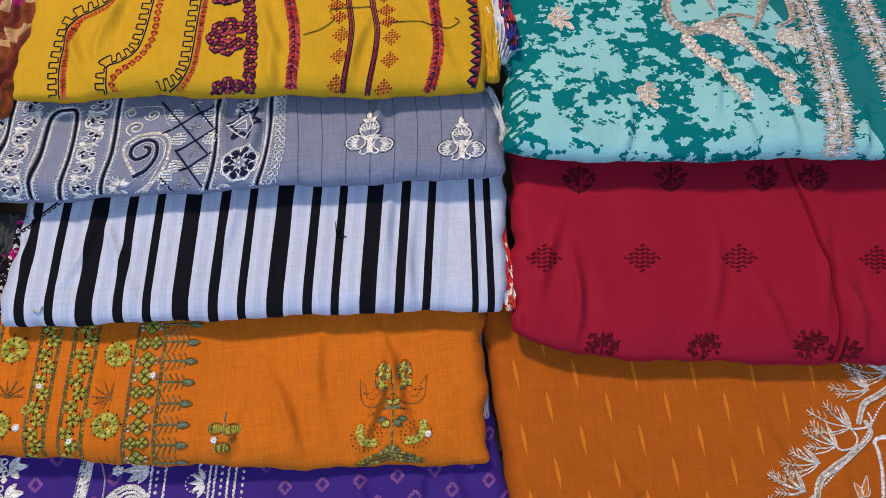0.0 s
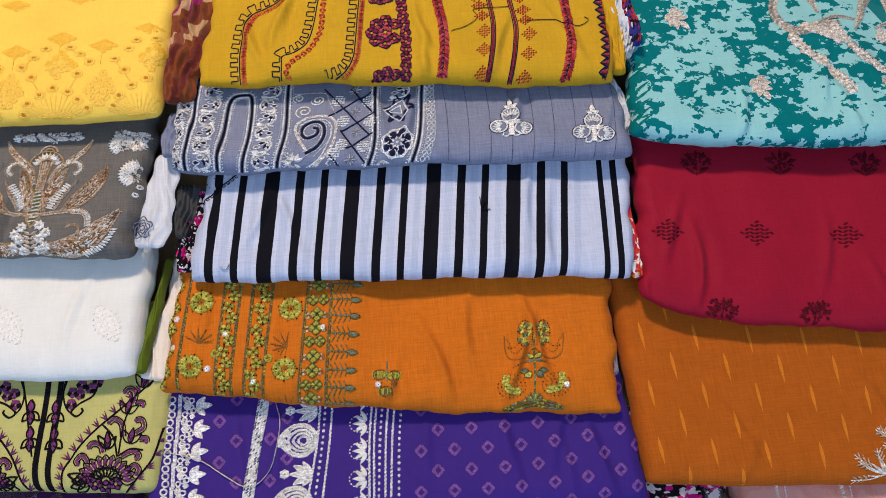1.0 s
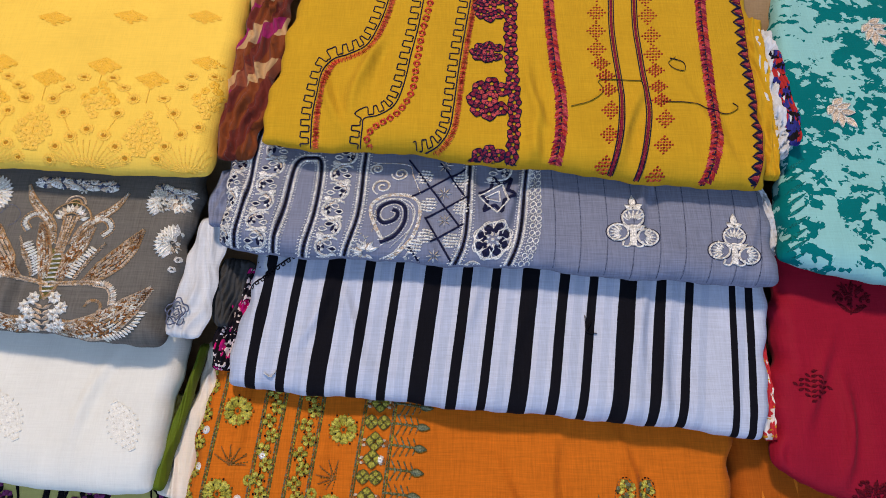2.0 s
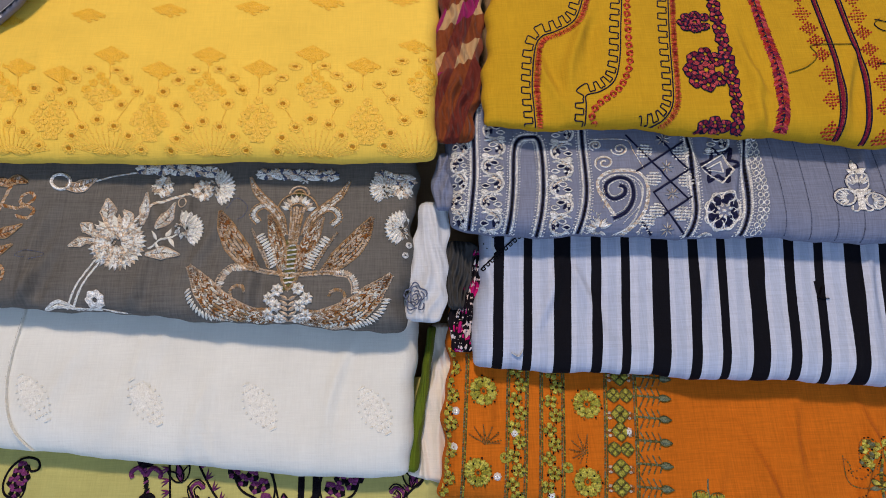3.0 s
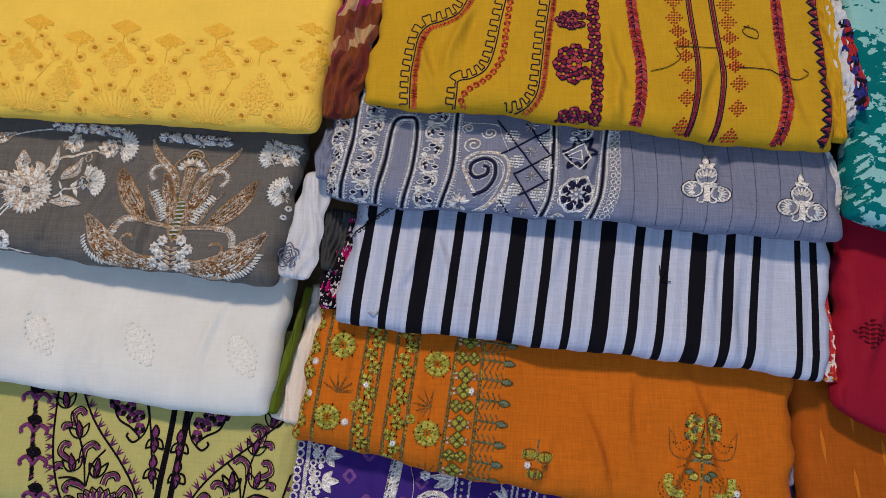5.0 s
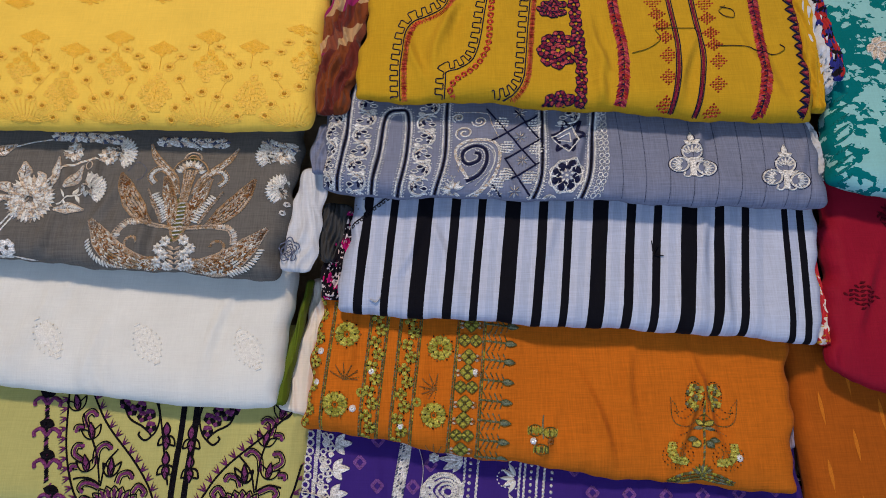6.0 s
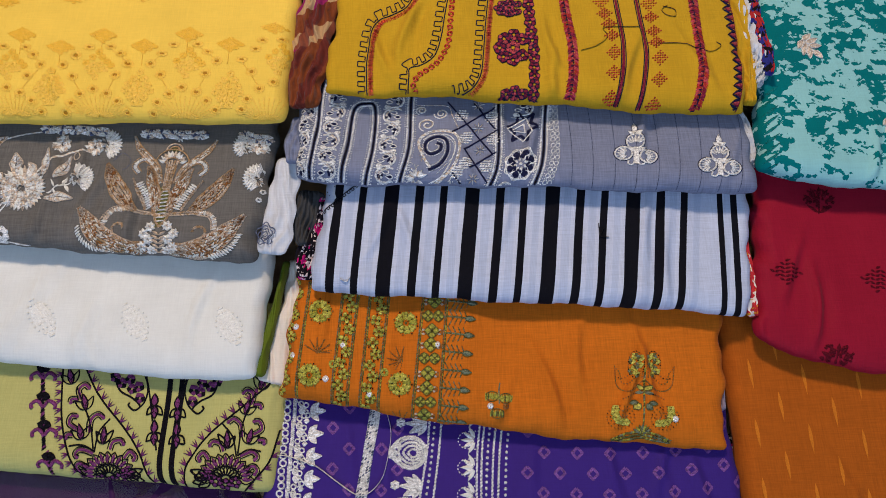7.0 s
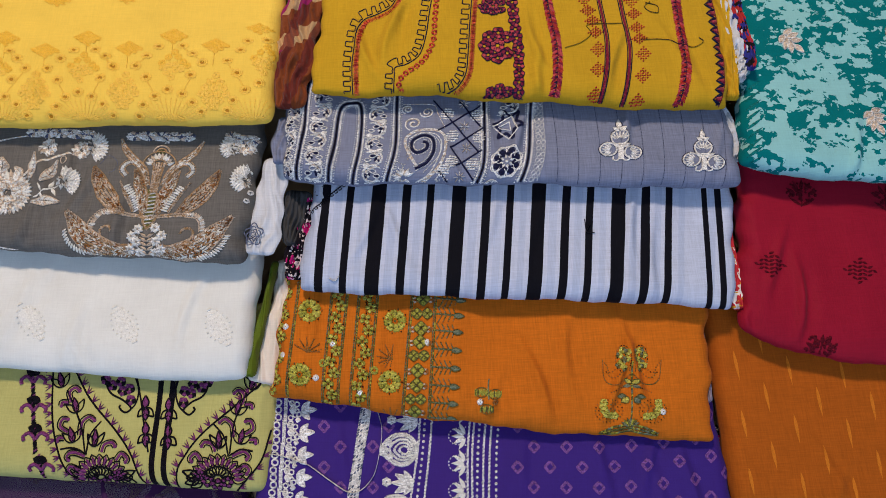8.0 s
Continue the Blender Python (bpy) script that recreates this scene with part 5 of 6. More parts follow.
        m.plait([(cx, 757), (cx + s * 22, 762), (cx + s * 50, 770)], [7, 7.5, 3], [SEA, OLIVE, LEAF, OLIVE], 3, 2.6, 1.3)
    m.fan(cx, 756, 18, [SEA, OLIVE, LEAF], 7, 20, 140, inner=0.1)
    m.done("tree_motif", orange, "green and brown flowering tree motif")


# ---- violet cloth ----
def purple_work():
    ch = "purple"
    k = 0
    for row in range(-2, 6):
        y = 790 + 36 * row
        for i in range(-9, 7):
            x = 945 + 57 * i + (28 if row % 2 else 0)
            if (x > 905 or (x < 690 and 565 < x)) and not 612 < x < 655:
                yy = y - max(0, x - 1030) ** 2 * 0.00038
                m = Motif(ch, k)
                k += 1
                q = [(x, yy - 10), (x + 9, yy), (x, yy + 10), (x - 9, yy), (x, yy - 10)]
                m.cord(q, 2.3, LILAC, 0.08, smooth=False, rope=50)
                m.done("woven_diamond", purple)
    m = Motif(ch, 100)
    band = [(652, 690), (645, 745), (636, 800), (626, 870), (620, 920)]
    m.cord(band, 8.6, WHITET, 0.35, rope=50)
    for s in (-3, -1, 1, 3):
        m.row(band, 1.9, 2.8, 1.1, [WHITET, SILVER, CORDT], 40, shift=s * 1.1, h=0.6, base=0.35)
    m.done("woven_band", purple, "white twill ribbon")
    m = Motif(ch, 101)
    for i in range(6):
        y = 725 + 40 * i
        x = 492 - (y - 765) * 0.075
        for d in (-13, 0, 13):
            m.ring(x - 2, y + d, 5.4, 1.5, WHITET, 0.6)
        for d in (10, 13):
            m.row([(x + d, y - 20), (x + d - 1, y + 20)], 1.3, 2.6, 1.1, [WHITET, SILVER], 40 if d > 10 else -40, h=0.7)
        m.petal((x + 17, y), (x + 32, y - 1), 6.5, WHITET, h=0.7)
        m.petal((x + 28, y + 18), (x + 38, y + 18), 4.2, WHITET, h=0.7)
        for px, py in ((20, 14), (28, 9), (20, 24), (34, 8), (22, -12), (31, -10)):
            m.ring(x + px, y + py, 4.2, 1.3, [WHITET, SILVER][px % 2], 0.6)
        m.row([(x + 16, y - 16), (x + 30, y - 4), (x + 40, y + 8)], 1.3, 2.2, 1.0, [SILVER, WHITET], 30, h=0.7)
        for a, l in ((4, 26), (50, 21), (-50, 21)):
            t = radians(a)
            m.petal((x + 40, y + 1), (x + 40 + l * math.cos(t), y + 1 - l * math.sin(t)), 4.4, SILVER, WHITET, 1.2)
    m.done("lace_border", purple, "white lace border")
    for i, (y, heart) in enumerate(((745, False), (797, True), (855, False), (905, True))):
        m = Motif(ch, 110 + i)
        if heart:
            x = 708 - (y - 797) * 0.08
            ring = np.array([(-34, -1), (-24, -18), (-8, -28), (12, -28), (26, -17), (31, -2), (25, 15), (11, 26), (-8, 25), (-23, 14)], float)
            for f in (1.0, 0.86, 0.66, 0.46, 0.26):
                m.row([(x + px * f + 10 * (1 - f), y + py * f) for px, py in ring], 1.25, 2.9, 1.1, [WHITET, SILVER, IVORY], 52, closed=True, h=0.8)
            for px, py in ((-26, 0), (-30, -4), (-30, 4), (-20, -14), (-20, 12)):
                m.fan(x + px, y + py, 7, WHITET, 5, 30, inner=0.1)
        else:
            x = 730 - (y - 745) * 0.08
            for px, py, w in ((-22, -16, 5.0), (-30, -1, 4.0), (-22, 16, 5.0), (-6, -22, 4.0), (-6, 20, 4.0)):
                m.petal((x + 8, y), (x + px, y + py), w, WHITET, SILVER, 1.0)
            m.fan(x - 37, y - 2, 9, WHITET, 6, 0, inner=0.1, wide=1.0)
        m.done("heart_motif" if heart else "fleur_motif", purple, "white satin-stitch motif")
    cords = [(742, 726, 9), (751, 738, 6), (763, 751, 9), (831, 830, 9), (839, 838, 9), (849, 846, 6), (859, 857, 9), (870, 867, 9), (882, 880, 6)]
    for i, (x0, x1, kind) in enumerate(cords):
        m = Motif(ch, 120 + i)
        l = [(x0 + 2, 730), (x0 - 3, 800), (x1 - 2, 900)]
        if kind == 9:
            m.row(l, 2.6, 3.6, 1.6, [WHITET, SILVER], 22, h=0.8)
        else:
            m.row(l, 4.2, 2.4, 2.2, WHITET, 90, h=0.9)
            m.row(l, 4.2, 1.8, 0.8, SILVER, 0)
        m.done("chain_cord", purple, "white chain cord")
    for i, y in enumerate((726, 772, 820, 868, 914)):
        m = Motif(ch, 140 + i)
        m.fan(826, y, 28, [IVORY, WHITET], 5, 105, 150, inner=0.15, wide=0.5)
        m.row([(824, y - 16), (802, y - 12), (794, y), (802, y + 13), (824, y + 16)], 2.4, 1.5, 1.0, WHITET, 0)
        m.done("leaf_point", purple, "white pointed leaf")
    m = Motif(ch, 150)
    m.cord([(668, 725), (676, 760), (672, 800), (662, 840), (640, 866), (618, 870), (585, 850), (545, 822), (500, 806), (470, 800), (468, 770), (485, 745)], 0.55, WHITET, 1.6, rope=50)
    m.done("loose_thread", purple, "loose white thread")


# ---- lime cloth ----
def lime_work():
    ch = "lime"
    for x in (0, 21):
        m = Motif(ch, x)
        l = [(289 + x, 650), (281 + x, 720), (271 + x, 790), (267 + x, 845), (277 + x, 880)]
        for s in (-1.2, 0, 1.2):
            m.row(l, 1.1, 2.4, 1.7, BLACK, 25, shift=s)
        m.done("placket_band", lime, "black stitched band")
    arcs = [[(95, 650), (94, 740), (104, 800), (122, 840), (158, 868)], [(132, 650), (160, 706), (205, 762), (232, 805), (245, 845), (262, 875)], [(470, 672), (420, 715), (360, 765), (325, 808), (310, 845), (313, 880)], [(478, 762), (462, 815), (435, 850), (405, 885)]]
    for k, l in enumerate(arcs):
        m = Motif(ch, 10 + k)
        m.cord(l, 1.5, BLACK, 0.6)
        q = along(l, 15 if k != 3 else 6)
        for x, y in q:
            for d in (-1, 0, 1):
                if k == 0:
                    e = (x - 13, y + 4 + 6 * d)
                elif k == 1:
                    e = (x + 9 + 4 * d, y - 11 + 5 * d)
                elif k == 2:
                    e = (x - 9 + 4 * d, y - 11 - 5 * d)
                else:
                    e = (x + 13, y - 3 + 6 * d)
                m.petal((x, y), e, 1.15, MAUVE, h=0.5)
        m.done("thorn_line", lime, "black curved line with purple thorns")

    def hook(m, pts):
        m.cord(pts, 2.2, MAUVE, 0.35)
        for d in (-2.2, 2.2):
            q = curve_through(pts, 8)
            g, n = normals(q)
            m.cord(q + n * d * 2.1, 0.9, BLACK, 0.6, smooth=False)
        m.dot(*pts[-1], 3.0, MAUVE, 0.4)
    for i, (x, y, s) in enumerate(((176, 850, 1), (384, 850, -1))):
        m = Motif(ch, 20 + i)
        m.fan(x, y, 51, None, 13, -8, 196, inner=0.48, wide=1.25, rim=BLACK, rim_w=0.9, squash=0.92, h=0.5)
        m.fan(x, y, 48, MAUVE, 13, -8, 196, inner=0.58, wide=0.62, squash=0.92, h=0.6)
        m.ring(x, y, 25, 1.3, BLACK, 0.6, 0.95, 0, 180)
        m.fan(x, y, 24, None, 9, 0, 180, inner=0.35, wide=0.8, rim=BLACK, rim_w=0.9)
        m.ring(x, y, 8, 1.1, BLACK, 0.6)
        for px, py, r in ((-16, 6, 12), (2, 10, 13), (18, 4, 13), (30, -8, 10)):
            m.fan(x + s * px, y + py, r, MAUVE, 5, 20 * px, inner=0.25, wide=0.7, rim=BLACK, rim_w=0.7)
        for px, py, ex, ey in ((30, -2, 62, -16), (34, 2, 60, 8), (40, -2, 56, -4), (28, 4, 52, 18)):
            m.petal((x + s * px, y + py), (x + s * ex, y + ey), 6.0, None, BLACK, 1.3)
        for pts in (((4, -50), (9, -63), (22, -67), (28, -60)), ((-26, -42), (-46, -50), (-56, -42), (-52, -36)), ((29, -35), (39, -47), (49, -38), (46, -32)), ((-36, -15), (-48, -25), (-56, -18), (-52, -10))):
            hook(m, [(x + s * px, y + py) for px, py in pts])
        m.done("peony_motif", lime, "purple fan flower outlined in black")
    k = 40
    for s, cx in ((1, 0), (-1, 1)):
        m = Motif(ch, k)
        k += 1

        def at(x, y):
            return (x, y) if s == 1 else (556 - x + (y - 760) * -0.02, y + 4)
        for pts in (((128, 712), (124, 695), (134, 686), (142, 692)), ((122, 765), (108, 755), (112, 742), (122, 742)), ((143, 770), (146, 748), (158, 738), (168, 744)), ((124, 712), (112, 712), (110, 718)), ((115, 775), (104, 775), (103, 781))):
            hook(m, [at(*p) for p in pts])
        for x, y in ((138, 720), (132, 772), (112, 675)):
            for a in (60, 105, 150):
                t = radians(a)
                m.petal(at(x, y + 10), at(x + 24 * math.cos(t), y + 8 - 26 * math.sin(t)), 4.4, MAUVE if a == 105 else None, BLACK, 1.0)
        m.cord([at(120, 690), at(142, 745), at(150, 800)], 1.4, BLACK)
        m.cord([at(180, 745), at(160, 770), at(152, 805)], 1.4, BLACK)
        m.cord([at(108, 795), at(130, 792), at(150, 803)], 1.4, BLACK)
        for a in (50, 95, 140):
            t = radians(a)
            m.petal(at(168, 790), at(172 + 22 * math.cos(t), 785 - 26 * math.sin(t)), 4.2, MAUVE if a == 95 else None, BLACK, 1.3)
        m.done("flower_vine", lime, "curling vine with purple buds")
        m = Motif(ch, k)
        k += 1
        for y in (728, 775):
            for a in (225, 270, 315, 90):
                t = radians(a)
                m.petal(at(258, y - 6), at(258 + 20 * math.cos(t), y - 6 - 22 * math.sin(t)), 5.0, MAUVE if a in (270, 90) else None, BLACK, 1.3)
        m.cord([at(242, 660), at(250, 710), at(256, 760), at(262, 800)], 1.4, BLACK)
        m.done("bud_stem", lime, "purple buds on a black stem")
        m = Motif(ch, k)
        k += 1
        p = [at(x, y) for x, y in ((185, 668), (196, 695), (218, 708), (232, 722), (222, 730), (212, 722), (214, 716))]
        m.cord(p, 1.6, BLACK)
        m.cord([at(x, y) for x, y in ((240, 665), (246, 690), (240, 715), (225, 730))], 1.4, BLACK)
        for x, y in ((200, 682), (218, 692), (232, 708), (215, 675), (230, 688), (188, 672)):
            m.fan(*at(x, y), 10, [MAUVE, BLACK, MAUVE], 5, x, inner=0.15)
        m.done("paisley_motif", lime, "purple paisley outlined in black")
    m = Motif(ch, 90)
    m.cord([(-128, 712), (-146, 706), (-150, 690), (-138, 668), (-118, 654), (-98, 656), (-96, 668), (-108, 672), (-112, 664)], 1.6, BLACK)
    m.cord([(-128, 712), (-120, 700), (-116, 684), (-112, 668)], 1.4, BLACK)
    for x, y in ((-134, 702), (-136, 688), (-126, 694), (-128, 676), (-120, 666), (-118, 680)):
        m.fan(x, y, 9, [MAUVE, BLACK, MAUVE], 5, x, inner=0.15)
    m.done("paisley_motif", lime, "purple paisley outlined in black")
    for i, (x, y) in enumerate(((60, 672), (61, 722), (64, 772), (72, 828))):
        m = Motif(ch, 60 + i)
        m.row([(x - 2, y - 22), (x, y + 28)], 1.3, 4.2, 1.4, [BLACK, MAUVE, BLACK], 60)
        for s in (-1, 1):
            m.cord([(x, y + 5), (x + s * 10, y - 6), (x + s * 21, y), (x + s * 20, y + 8)], 3.0, MAUVE, 0.7)
        m.fan(x, y - 14, 13, BLACK, 6, 15, inner=0.1, squash=0.6)
        m.done("fleur_motif", lime, "purple and black fleur")


# ---- teal cloth ----
def leaf_spray(m, x, y, r, a, mats):
    """A palm of beaded leaflets that opens towards a."""
    t = radians(a)
    for f, d, l in ((1.0, 0, 0.45), (0.55, 42, 0.5), (0.55, -42, 0.5), (0.3, 62, 0.5), (0.3, -62, 0.5), (0.05, 80, 0.4), (0.05, -80, 0.4)):
        px, py = x + f * r * 0.6 * math.cos(t), y - f * r * 0.6 * math.sin(t)
        q = t + radians(d)
        ex, ey = px + r * l * math.cos(q), py - r * l * math.sin(q)
        m.petal((px, py), (ex, ey), r * 0.115, mats[0], mats[1], 0.9, 0.9)
        m.dot((px + ex) / 2, (py + ey) / 2, 1.5, WHITET, 1.2)
    m.row([(x, y), (x + r * 0.8 * math.cos(t), y - r * 0.8 * math.sin(t))], 1.3, 1.6, 1.1, mats, 10, smooth=False, h=0.9)


def teal_work():
    ch, B = "teal", [BEIGE, WHITET]
    for i, (x, y, a) in enumerate(((978, 22, -40), (1140, 152, -60), (1385, 150, -55), (1700, 200, -60), (1040, -110, -50))):
        m = Motif(ch, i)
        leaf_spray(m, x, y, 46, a, B)
        m.done("leaf_motif", teal, "beige beaded leaf")
    for i, l in enumerate(([(1395, -60), (1425, 5), (1448, 75), (1468, 145), (1484, 210), (1492, 285)], [(1490, -60), (1520, 0), (1550, 70), (1590, 170), (1610, 260)])):
        m = Motif(ch, 10 + i)
        m.row(l, 1.6, 1.4, 1.4, [WHITET, BEIGE], 0, h=0.9)
        for x, y in along(l, 24):
            m.scatter(x, y, 24, 10, 26, 2.6, 1.0, B + [TAN], 10)
            for s in (-1, 1):
                for d in (-9, -3, 3, 9):
                    m.petal((x + s * 3, y + d * 0.3), (x + s * m.rng.uniform(21, 32), y + d + 3), 2.4, B[m.rng.randint(2)], h=0.9)
                m.dot(x + s * 30, y + 4, 1.6, WHITET, 0.9)
        m.done("fringed_border", teal, "beige fringed border")
    m = Motif(ch, 20)
    for l, w in (([(1200, -25), (1178, 5), (1190, 40), (1225, 58), (1262, 45), (1300, 40)], [5, 8, 10, 9, 5]), ([(1330, 55), (1342, 30), (1352, 0), (1375, -25)], [2, 7, 9, 5]), ([(1370, 50), (1400, 35), (1395, 0), (1380, -30)], [2, 6, 8, 6]), ([(1255, 45), (1290, 30), (1330, 35)], [2, 4, 4]), ([(1215, -30), (1250, -5), (1262, 20)], [6, 8, 3])):
        m.hatch(l, w, [BEIGE, TAN, WHITET], step=0.8, lean=50, thick=0.9, h=0.9)
    for l in ([(1212, 70), (1240, 100), (1272, 125), (1300, 150), (1320, 172)], [(1290, 50), (1318, 85), (1345, 110), (1375, 130), (1402, 138)], [(1235, 50), (1270, 60), (1300, 75)]):
        for x, y in along(l, 13):
            m.fan(x, y, m.rng.uniform(6, 12), B, 6, m.rng.uniform(0, 72), inner=0.1, h=1.0)
            m.scatter(x, y, 11, 9, 9, 2.2, 0.9, B + [TAN], 30)
            m.dot(x + 6, y - 5, 1.3, WHITET, 1.0)
    for x, y, a in ((1375, 62, -20), (1392, 55, -60), (1405, 70, -15)):
        leaf_spray(m, x, y, 34, a, B)
    m.done("floral_spray", teal, "beige beaded floral spray")
    m = Motif(ch, 21)
    for l in ([(1405, 60), (1412, 110), (1432, 160), (1455, 215)],):
        m.cord(l, 0.9, TEALT, 0.12, rope=50)
        for x, y in along(l, 8):
            m.petal((x, y), (x - 26, y - 22), 2.4, TEALT, h=0.12)
            m.petal((x, y), (x + 16, y - 22), 2.2, TEALT, h=0.12)
    for y in range(130, 290, 17):
        m.petal((900, y), (930, y - 22), 2.4, TEALT, h=0.12)
    m.done("printed_fern", teal, "dark teal printed fern")


# ---- crimson cloth ----
def crimson_work():
    ch = "crimson"
    k = 0
    for x, y, kind in ((963, 457, 0), (1136, 457, 0), (1308, 457, 0), (1552, 460, 0), (1070, 614, 1), (1253, 616, 1), (1437, 612, 1), (1500, 628, 1), (1025, 318, 2), (1187, 316, 2), (1350, 316, 2), (1437, 316, 2), (1620, 316, 2), (1620, 616, 1)):
        m = Motif(ch, k)
        k += 1
        if kind == 0:
            for r in range(-3, 4):
                for c in range(-3, 4):
                    if abs(r) + abs(c) <= 3:
                        px, py = x + c * 9.5, y + r * 7.5
                        m.petal((px - 4, py + 2 * (-1) ** c), (px + 5, py - 2 * (-1) ** c), 2.0, WINE, h=0.4)
        else:
            m.scatter(x, y - 4, 30, 24 if kind == 1 else 18, 46, 3.4, 1.9, [WINE], 0, 0.5)
            m.row([(x, y + 22), (x, y - 20)], 2.0, 3.0, 1.4, WINE, 20, smooth=False, h=0.4)
            for a in (25, 60, 90, 120, 155):
                t = radians(a)
                m.petal((x + 14 * math.cos(t), y + 6 - 14 * math.sin(t)), (x + 34 * math.cos(t), y + 4 - 32 * math.sin(t)), 3.4, WINE, h=0.4)
            if kind == 2:
                for s in (-1, 1):
                    m.petal((x, y + 22), (x + s * 25, y + 8), 3, WINE, h=0.4)
        m.done("woven_motif", crimson, "dark wine woven sprig")
    m = Motif(ch, 30)
    m.cord([(1385, 270), (1400, 305), (1430, 370), (1465, 470), (1487, 560), (1490, 640)], 3.0, MAT["crimson"], 2.2, rope=50)
    m.cord([(1381, 270), (1396, 305), (1426, 372), (1461, 472), (1483, 562), (1486, 640)], 0.8, WINE, 0.3, rope=50)
    m.done("overlap_edge", crimson, "turned overlapping edge")


# ---- rust cloth ----
def rust_work():
    ch = "rust"
    k = 0
    for r in range(-1, 8):
        for c in range(-4, 12):
            x, y = 1018 - 45 * r + 104.5 * c, 664 + 58 * r
            if 885 < x < 1700 and x + y < 2160:
                m = Motif(ch, k)
                k += 1
                m.petal((x - 7, y - 30), (x + 6, y + 30), 2.7, FLAME, h=0.06)
                m.done("woven_dash", rust)
    m = Motif(ch, 100)
    for l, w in (([(1600, 660), (1560, 695), (1528, 715), (1518, 750)], [2, 3.2, 3.2, 2.6]), ([(1530, 745), (1540, 770), (1512, 800), (1480, 825), (1452, 850), (1445, 885)], [1.6, 1.6, 3.2, 3.8, 3.4, 3])):
        m.hatch(l, w, [BEIGE, SILVER], step=0.8, lean=40, thick=1.0, rim=SILVER, h=0.9)
    m.row([(1600, 690), (1560, 718), (1530, 775), (1490, 825), (1440, 878), (1400, 915)], 2.4, 2.0, 1.5, [SILVER, WHITET], 0)
    m.cord([(1505, 758), (1517, 775), (1512, 792), (1490, 797), (1478, 790)], 1.6, WHITET)
    m.cord([(1535, 730), (1542, 745), (1532, 757), (1508, 760)], 1.6, WHITET)
    m.done("silver_vine", rust, "silver-white vine stem")
    for i, (x, y, a) in enumerate(((1505, 757, 150), (1480, 790, 150), (1425, 870, 150), (1535, 690, 155), (1570, 660, 160), (1450, 820, 170), (1380, 930, 150))):
        m = Motif(ch, 110 + i)
        for d, l in ((-28, 48), (-8, 62), (10, 76), (30, 60), (48, 40)):
            t = radians(a + d + m.rng.normal(0, 7))
            l = l * m.rng.uniform(0.75, 1.15)
            e = (x + l * math.cos(t), y - l * math.sin(t))
            mid = (x + 0.5 * l * math.cos(t + 0.15), y - 0.5 * l * math.sin(t + 0.15))
            m.row([(x, y), mid, e], 1.3, 2.4, 0.95, [BEIGE, SILVER, WHITET], 12)
            if l > 45:
                for q in (0.55, 0.7, 0.85):
                    for s in (-0.7, 0.7):
                        px, py = x + q * l * math.cos(t), y - q * l * math.sin(t)
                        m.petal((px, py), (px + 14 * math.cos(t + s), py - 14 * math.sin(t + s)), 1.2, BEIGE)
        m.petal((x, y), (x + 42 * math.cos(radians(a - 35)), y - 42 * math.sin(radians(a - 35))), 2.6, BEIGE, SILVER)
        m.petal((x, y), (x + 40 * math.cos(radians(a - 5)), y - 40 * math.sin(radians(a - 5))), 2.0, SILVER, BEIGE)
        m.done("flower_spray", rust, "silver-white feathery flower")
    m = Motif(ch, 120)
    for l in ([(1600, 770), (1550, 778), (1555, 800), (1562, 835), (1565, 880)], [(1590, 780), (1575, 830), (1580, 880)]):
        m.row(l, 1.1, 3.4, 1.2, [WHITET, SILVER], 70)
    for x, y in ((1512, 862), (1535, 850), (1540, 872), (1518, 880)):
        m.petal((1528, 880), (x, y - 8), 4, FLAME, WHITET)
    m.row([(1420, 905), (1480, 893), (1560, 888)], 2.4, 3.0, 1.0, [SILVER, WHITET], 60)
    m.done("corner_motif", rust, "silver corner motif")


# ---- striped cloth ----
def stripe_work():
    m = Motif("stripe", 1)
    c = np.array([(533, 384), (548, 336), (570, 318), (606, 322), (570, 352)])
    uv = m.uv(c)
    n = len(uv)
    m.add(np.vstack([uv, [uv.mean(0)]]), [0.25] * n + [0.5], [(i, (i + 1) % n, n) for i in range(n)], MAT["tissue"])
    m.meander([(534, 384), (570, 354), (608, 324)], 6, 9, 0.8, BLACK)
    m.cord([(534, 386), (572, 355), (610, 324)], 1.0, BLACK, 0.6)
    for x, y in ((548, 352), (560, 345), (572, 338), (556, 338), (570, 330), (585, 330)):
        m.dot(x, y, 1.1, BLACK, 0.6)
    m.done("corner_facing", stripe, "white facing with black dots")
    m = Motif("stripe", 2)
    m.cord([(1034, 388), (1038, 410), (1052, 412)], 0.6, BLACK, 1.2)
    m.cord([(1044, 396), (1036, 412)], 0.4, BLACK, 1.2)
    m.done("loose_thread", stripe, "loose black thread end")
    m = Motif("stripe", 3)
    m.cord([(582, 492), (592, 497), (599, 489)], 0.6, WHITET, 1.2)
    m.done("loose_thread", stripe, "loose white thread end")


mustard_work()
blue_work()
grey_work()
yellow_work()
white_work()
orange_work()
purple_work()
lime_work()
teal_work()
crimson_work()
rust_work()
stripe_work()


